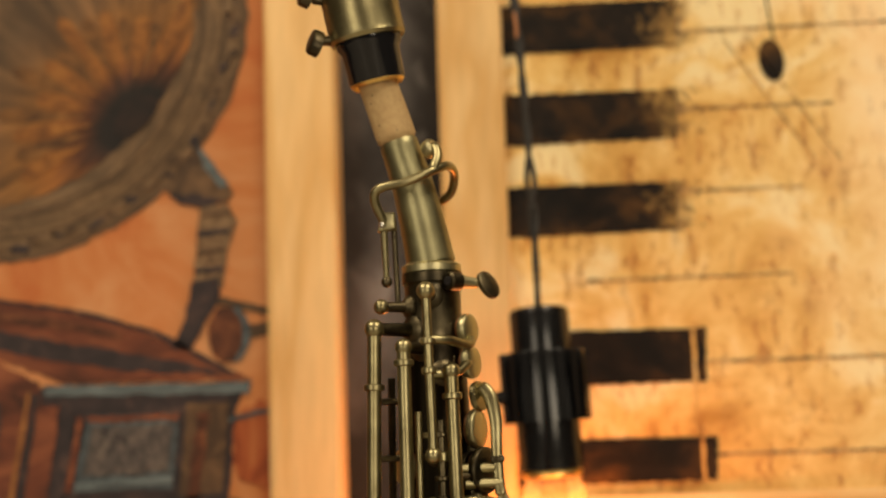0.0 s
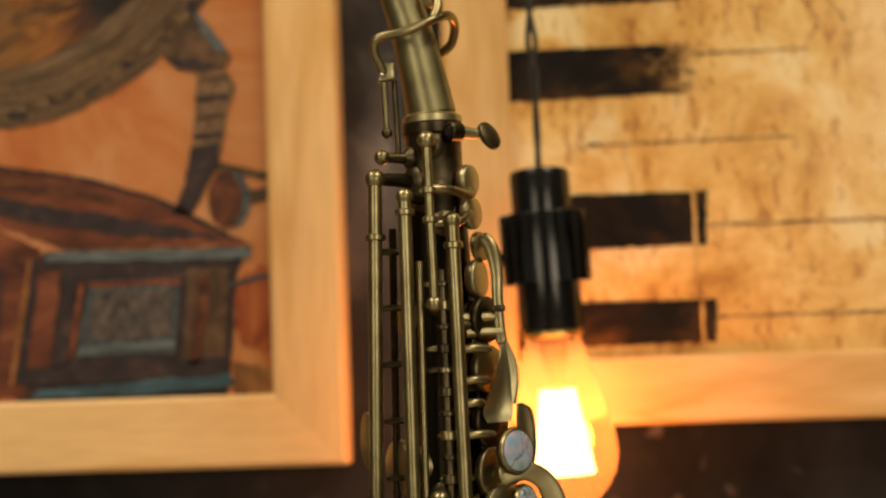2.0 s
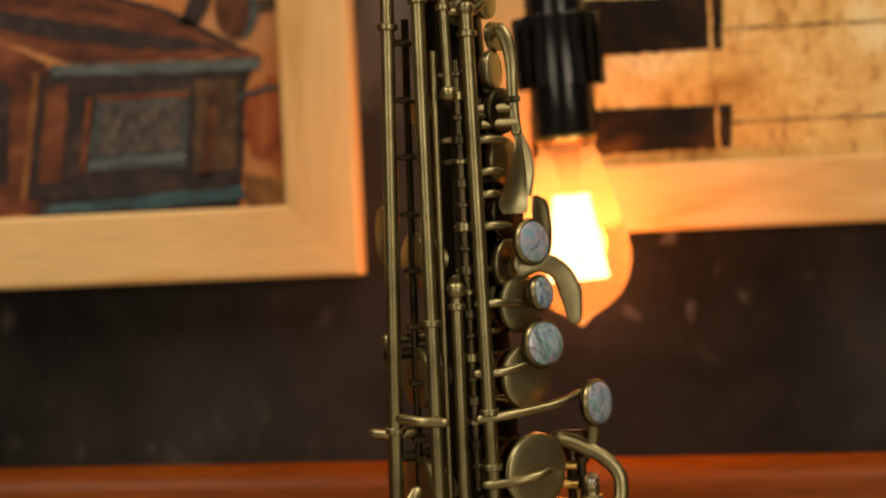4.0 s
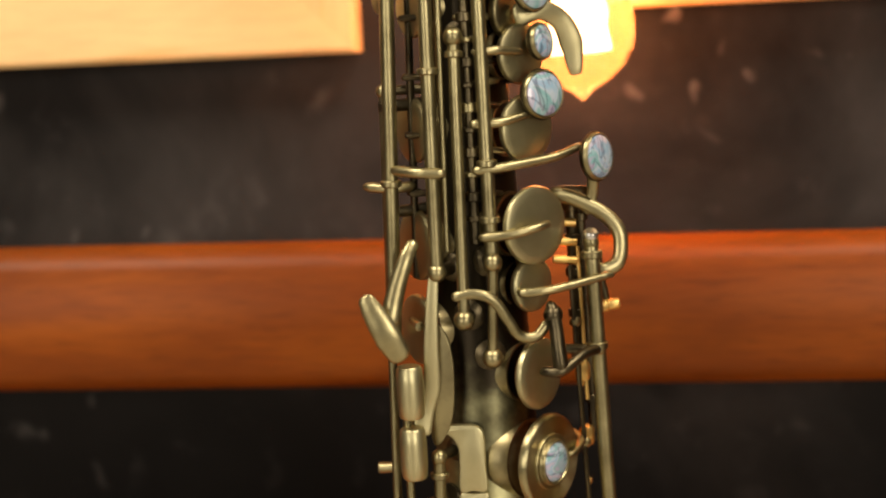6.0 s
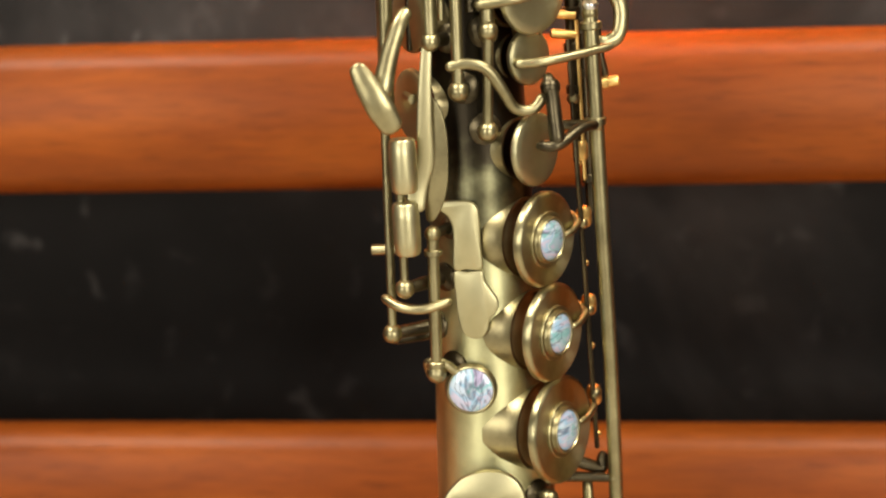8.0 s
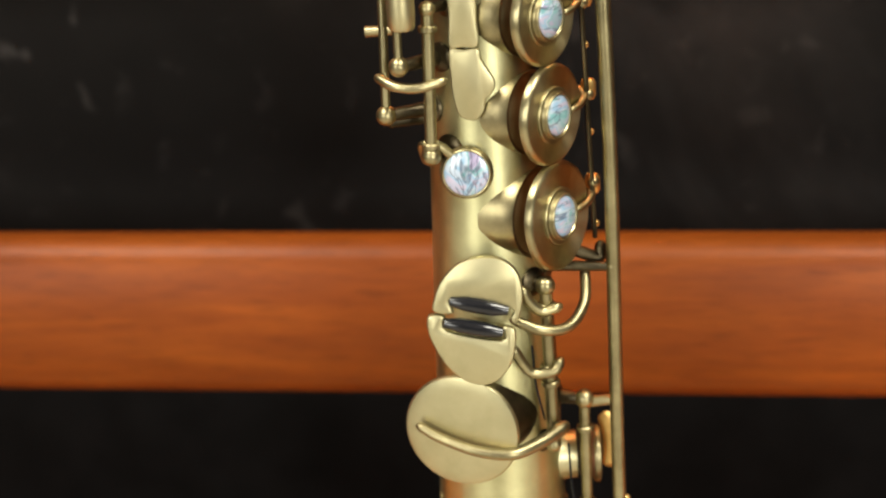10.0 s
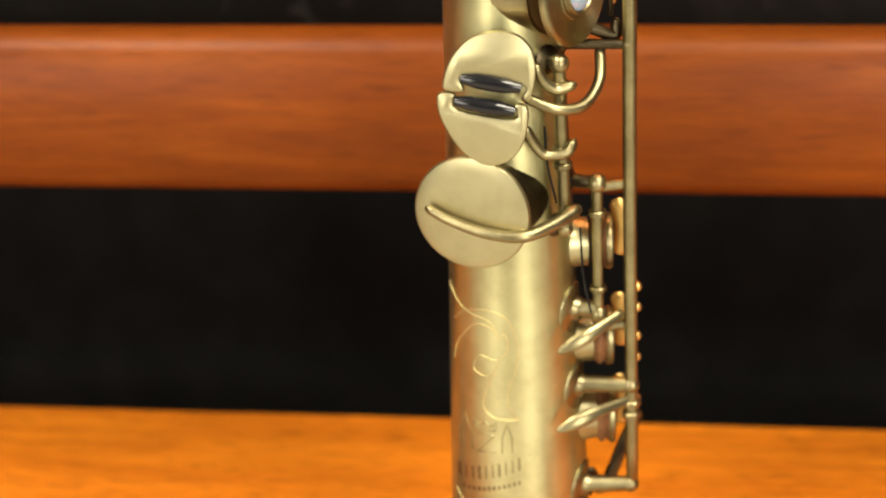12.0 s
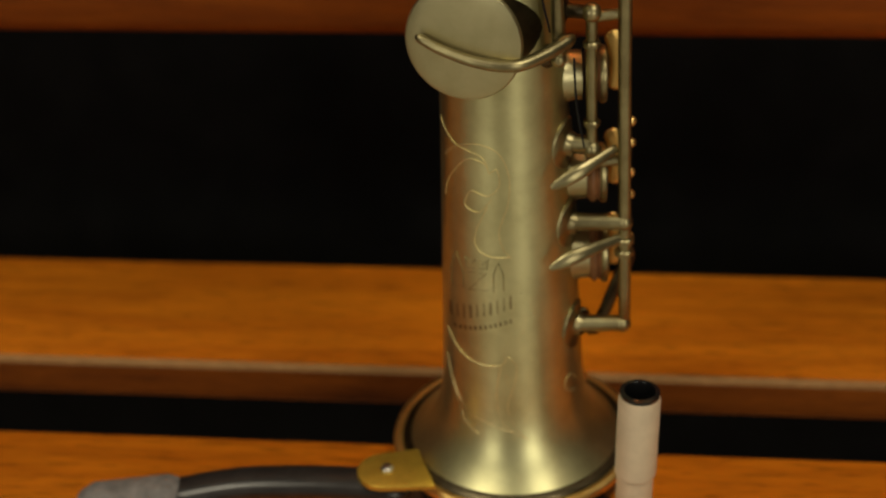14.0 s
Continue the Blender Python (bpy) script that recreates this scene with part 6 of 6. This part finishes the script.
    part("side_rod", rod_bm((0.0315, -0.0010, 0.3900), (0.0365, -0.0010, 0.2450), 0.0009, seg=8), BRASS_DARK, sax)
    # gold brass again, for the orange light on lugs and knuckles
    for z in (0.405, 0.3985, 0.392):
        part("side_lug", rod_bm((0.0260, 0.0010, z), (0.0345, 0.0010, z - 0.001), 0.0015), BRASS_GOLD, sax)
    for z in (0.352, 0.3290, 0.2975, 0.2640):
        part("hinge_knuckle", lathe(bmesh.new(), [(0, -0.0036), (0.0020, -0.0034), (0.0027, -0.0020), (0.0027, 0.0020), (0.0020, 0.0034), (0, 0.0036)], Matrix.Translation((0.0345 + 0.02 * (0.352 - z), 0.0020, z)), 16), BRASS_GOLD, sax)
    part("side_key_arm", sweep([(0.0415, 0.0040, 0.3930), (0.0425, 0.0045, 0.3840), (0.0440, 0.0050, 0.3765)], 0.0014, 6, 10), BRASS_DARK, sax)
    tip = part("side_key_tip", lathe(bmesh.new(), [(0, 0), (0.0018, 0), (0.0023, 0.0006), (0.0023, 0.0022), (0.0019, 0.0026), (0.0019, 0.0056), (0.0015, 0.0062), (0, 0.0062)], basis((0.0425, 0.0050, 0.3738), (1, -0.2, 0.16)), 20), BRASS_GOLD, sax)
    for z0, z1, x in ((0.214, 0.186, 0.0120), (0.176, 0.142, 0.0235)):
        part("needle_spring", sweep([(x, -0.0215, z0), (x + 0.0008, -0.0225, (z0 + z1) / 2), (x + 0.0035, -0.0215, z1)], 0.0004, 6, 6), SPRING, sax)
    for z in (0.1860, 0.1300):
        part("side_lug", rod_bm((0.0300, -0.0100, z), (0.0420, -0.0100, z + 0.001), 0.0020), BRASS_ROD, sax)
    part("thumb_hook", sweep([(0.0260, -0.0090, 0.2450), (0.0320, -0.0080, 0.2420), (0.0372, -0.0070, 0.2400), (0.0378, -0.0060, 0.2440)], 0.0022, 6, 12), BRASS_DARK, sax)
    part("bell_brace", sweep([(0.0270, -0.0060, 0.0640), (0.0330, 0.0010, 0.0500), (0.0420, 0.0040, 0.0700), (0.0460, 0.0020, 0.0820), (0.0440, -0.0020, 0.0880)], 0.0026, 8, 12, flat=0.5), BRASS_DARK, sax)


build_low_keys()


def build_engraving():
    """Fine scrolls cut in the front of the bell section, and a maker's mark of plain shapes."""
    def on_tube(x, z, lift=0.00010):
        r = bore(z) if z > 0.036 else 0.0279 + (0.036 - z) ** 2 * 11
        a = math.asin(max(-0.99, min(0.99, x / r)))
        return (r + lift) * math.sin(a), -(r + lift) * math.cos(a), z

    scrolls = [[(-0.0224, 0.1359), (-0.0178, 0.1425), (-0.0099, 0.1452), (-0.0030, 0.1420), (0.0002, 0.1332), (-0.0005, 0.1225), (-0.0040, 0.1116), (-0.0027, 0.1043), (-0.0001, 0.1009)],
               [(-0.0229, 0.1194), (-0.0208, 0.1287), (-0.0148, 0.1383), (-0.0086, 0.1381), (-0.0067, 0.1344)],
               [(-0.0230, 0.1491), (-0.0208, 0.1453), (-0.0174, 0.1427), (-0.0093, 0.1406), (-0.0067, 0.1344)],
               [(-0.0067, 0.1344), (-0.0040, 0.1360), (-0.0034, 0.1297), (-0.0075, 0.1255), (-0.0135, 0.1263), (-0.0157, 0.1201), (-0.0110, 0.1184), (-0.0063, 0.1242)],
               [(-0.0077, 0.1213), (-0.0120, 0.1113), (-0.0128, 0.1047), (-0.0084, 0.1010), (-0.0001, 0.1009)],
               [(-0.0248, 0.0620), (-0.0201, 0.0555), (-0.0127, 0.0530), (-0.0051, 0.0540), (-0.0025, 0.0576), (0.0007, 0.0535), (-0.0003, 0.0455), (-0.0032, 0.0352), (-0.0009, 0.0263), (0.0041, 0.0206)],
               [(-0.0051, 0.0540), (-0.0072, 0.0410), (-0.0059, 0.0289), (-0.0010, 0.0236), (0.0041, 0.0206)],
               [(-0.0256, 0.0488), (-0.0236, 0.0374), (-0.0199, 0.0250), (-0.0149, 0.0213)], [(-0.0243, 0.0406), (-0.0196, 0.0304), (-0.0103, 0.0264), (-0.0010, 0.0236)],
               [(0.0242, 0.0330), (0.0206, 0.0347), (0.0197, 0.0406), (0.0226, 0.0411), (0.0246, 0.0363)]]
    for s in scrolls:
        pts = [on_tube(x, z) for x, z in spline_flat(s)]
        part("engraved_scroll", sweep(pts, 0.00022, 1, 6), BRASS_LINE, sax)
    # maker's mark: two small towers, a crown between them, rows of plain bars below
    towers = [[(-0.0225, 0.0830), (-0.0222, 0.0915), (-0.0199, 0.0990), (-0.0178, 0.0915), (-0.0178, 0.0850)], [(-0.0068, 0.0860), (-0.0066, 0.0935), (-0.0047, 0.0985), (-0.0030, 0.0935), (-0.0030, 0.0870)],
              [(-0.0168, 0.0985), (-0.0162, 0.0940), (-0.0090, 0.0955), (-0.0084, 0.0995), (-0.0106, 0.0970), (-0.0126, 0.0990), (-0.0145, 0.0965), (-0.0168, 0.0985)],
              [(-0.0160, 0.0925), (-0.0093, 0.0935)], [(-0.0093, 0.0935), (-0.0158, 0.0850)], [(-0.0158, 0.0850), (-0.0090, 0.0865)], [(-0.0232, 0.0800), (0.0035, 0.0855)]]
    for s in towers:
        part("stamped_line", sweep([on_tube(x, z) for x, z in s], 0.00022, 1, 6), BRASS_MID, sax)
    marks = [(-0.0232 + 0.0025 * k, 0.0724 + 0.00105 * k, 0.0005 if k % 3 else 0.0009, 0.0056) for k in range(10)]
    marks += [(-0.0218 + 0.0019 * k, 0.0660 + 0.0007 * k, 0.0010, 0.0018) for k in range(12)]
    for x, z, w, h in marks:
        bm = bmesh.new()
        n = 6
        low = [bm.verts.new(on_tube(x - w / 2 + w * k / n, z - h / 2, 0.00008)) for k in range(n + 1)]
        high = [bm.verts.new(on_tube(x - w / 2 + w * k / n, z + h / 2, 0.00008)) for k in range(n + 1)]
        for k in range(n):
            bm.faces.new((low[k], low[k + 1], high[k + 1], high[k]))
        part("stamped_mark", bm, BRASS_MID, sax)


def spline_flat(points):
    return [(p.x, p.z) for p in spline([(x, 0, z) for x, z in points], 7)]


build_engraving()


# ---------------------------------------------------------------- instrument stand
def build_stand():
    stand = thing("instrument_stand", "black folding instrument stand with brass tab on the bench seat", "stand", "", pose(0, 0, SEAT_Z, 0, 0, 5.08))
    part("base_ring", lathe(bmesh.new(), [(0.030, 0.0), (0.046, 0.0), (0.047, 0.002), (0.047, 0.0065), (0.045, 0.0082), (0.030, 0.0082)], seg=48, closed=True), BLACK_METAL, stand)
    part("bell_cone", lathe(bmesh.new(), [(0.034, 0.0082), (0.028, 0.020), (0.018, 0.040), (0, 0.042)], seg=32), BLACK_PLASTIC, stand)
    tab = part("brass_tab", plate_bm([(-0.0640 + 0.0105 * (1 - math.cos(a)), -0.0300 + 0.0105 * math.sin(a)) for a in (-1.5, -1.1, -0.7, -0.35, 0, 0.35, 0.7, 1.1, 1.5)] + [(-0.0400, -0.0170), (-0.0330, -0.0400)], 0.0022, Matrix.Translation((0, 0, 0.0165)), 0.0004), plain("yellow_brass", (0.62, 0.40, 0.06), 0.4, metal=0.75, vary=0.12), stand, "yellow brass tab with a screw")
    part("tab_screw", lathe(bmesh.new(), [(0.0026, 0), (0.0026, 0.0012), (0.0016, 0.0022), (0, 0.0024)], Matrix.Translation((-0.0520, -0.0300, 0.0186)), 18), STEEL, tab)
    part("tab_post", rod_bm((-0.0420, -0.0280, 0.0), (-0.0420, -0.0280, 0.0166), 0.006), BLACK_METAL, stand)

    def leg(name, pts, end):
        arm = part(name, sweep(pts, 0.0082, 8, 16, flat=0.62, up=(0, 0, 1)), BLACK_METAL, stand)
        a, b = Vector(end[0]), Vector(end[1])
        bm = sweep([a, a.lerp(b, 0.35), a.lerp(b, 0.75), b], 0.0094, 4, 16, flat=0.70, up=(0, 0, 1))
        part("rubber_foot", bm, RUBBER_GREY, arm, "worn grey rubber foot")

    leg("leg", [(-0.046, -0.0310, 0.0105), (-0.075, -0.0300, 0.0130), (-0.110, -0.0290, 0.0125), (-0.140, -0.0300, 0.0080)], ((-0.1370, -0.0300, 0.0090), (-0.1720, -0.0320, 0.0068)))
    # upright hollow peg
    prof = [(0.0000, 0.0), (0.0085, 0.0), (0.0085, 0.006), (0.0068, 0.008), (0.0068, 0.040), (0.0076, 0.041), (0.0076, 0.0740), (0.0070, 0.0764), (0.0066, 0.0766)]
    peg = part("peg", lathe(bmesh.new(), prof, Matrix.Translation((0.0415, -0.0600, 0)), 32), PEG_CREAM, stand, "cream hollow upright peg")
    part("peg_liner", lathe(bmesh.new(), [(0.0070, 0.0735), (0.0072, 0.0772), (0.0056, 0.0776), (0.0052, 0.0766), (0.0052, 0.045), (0, 0.045)], Matrix.Translation((0.0415, -0.0600, 0)), 28), BLACK_PLASTIC, peg, "black liner of the hollow peg")
    part("peg_arm", sweep([(0.0415, -0.0600, 0.0042), (0.036, -0.045, 0.0042), (0.028, -0.030, 0.0042)], 0.005, 6, 12, flat=0.7, up=(0, 0, 1)), BLACK_METAL, stand)


build_stand()
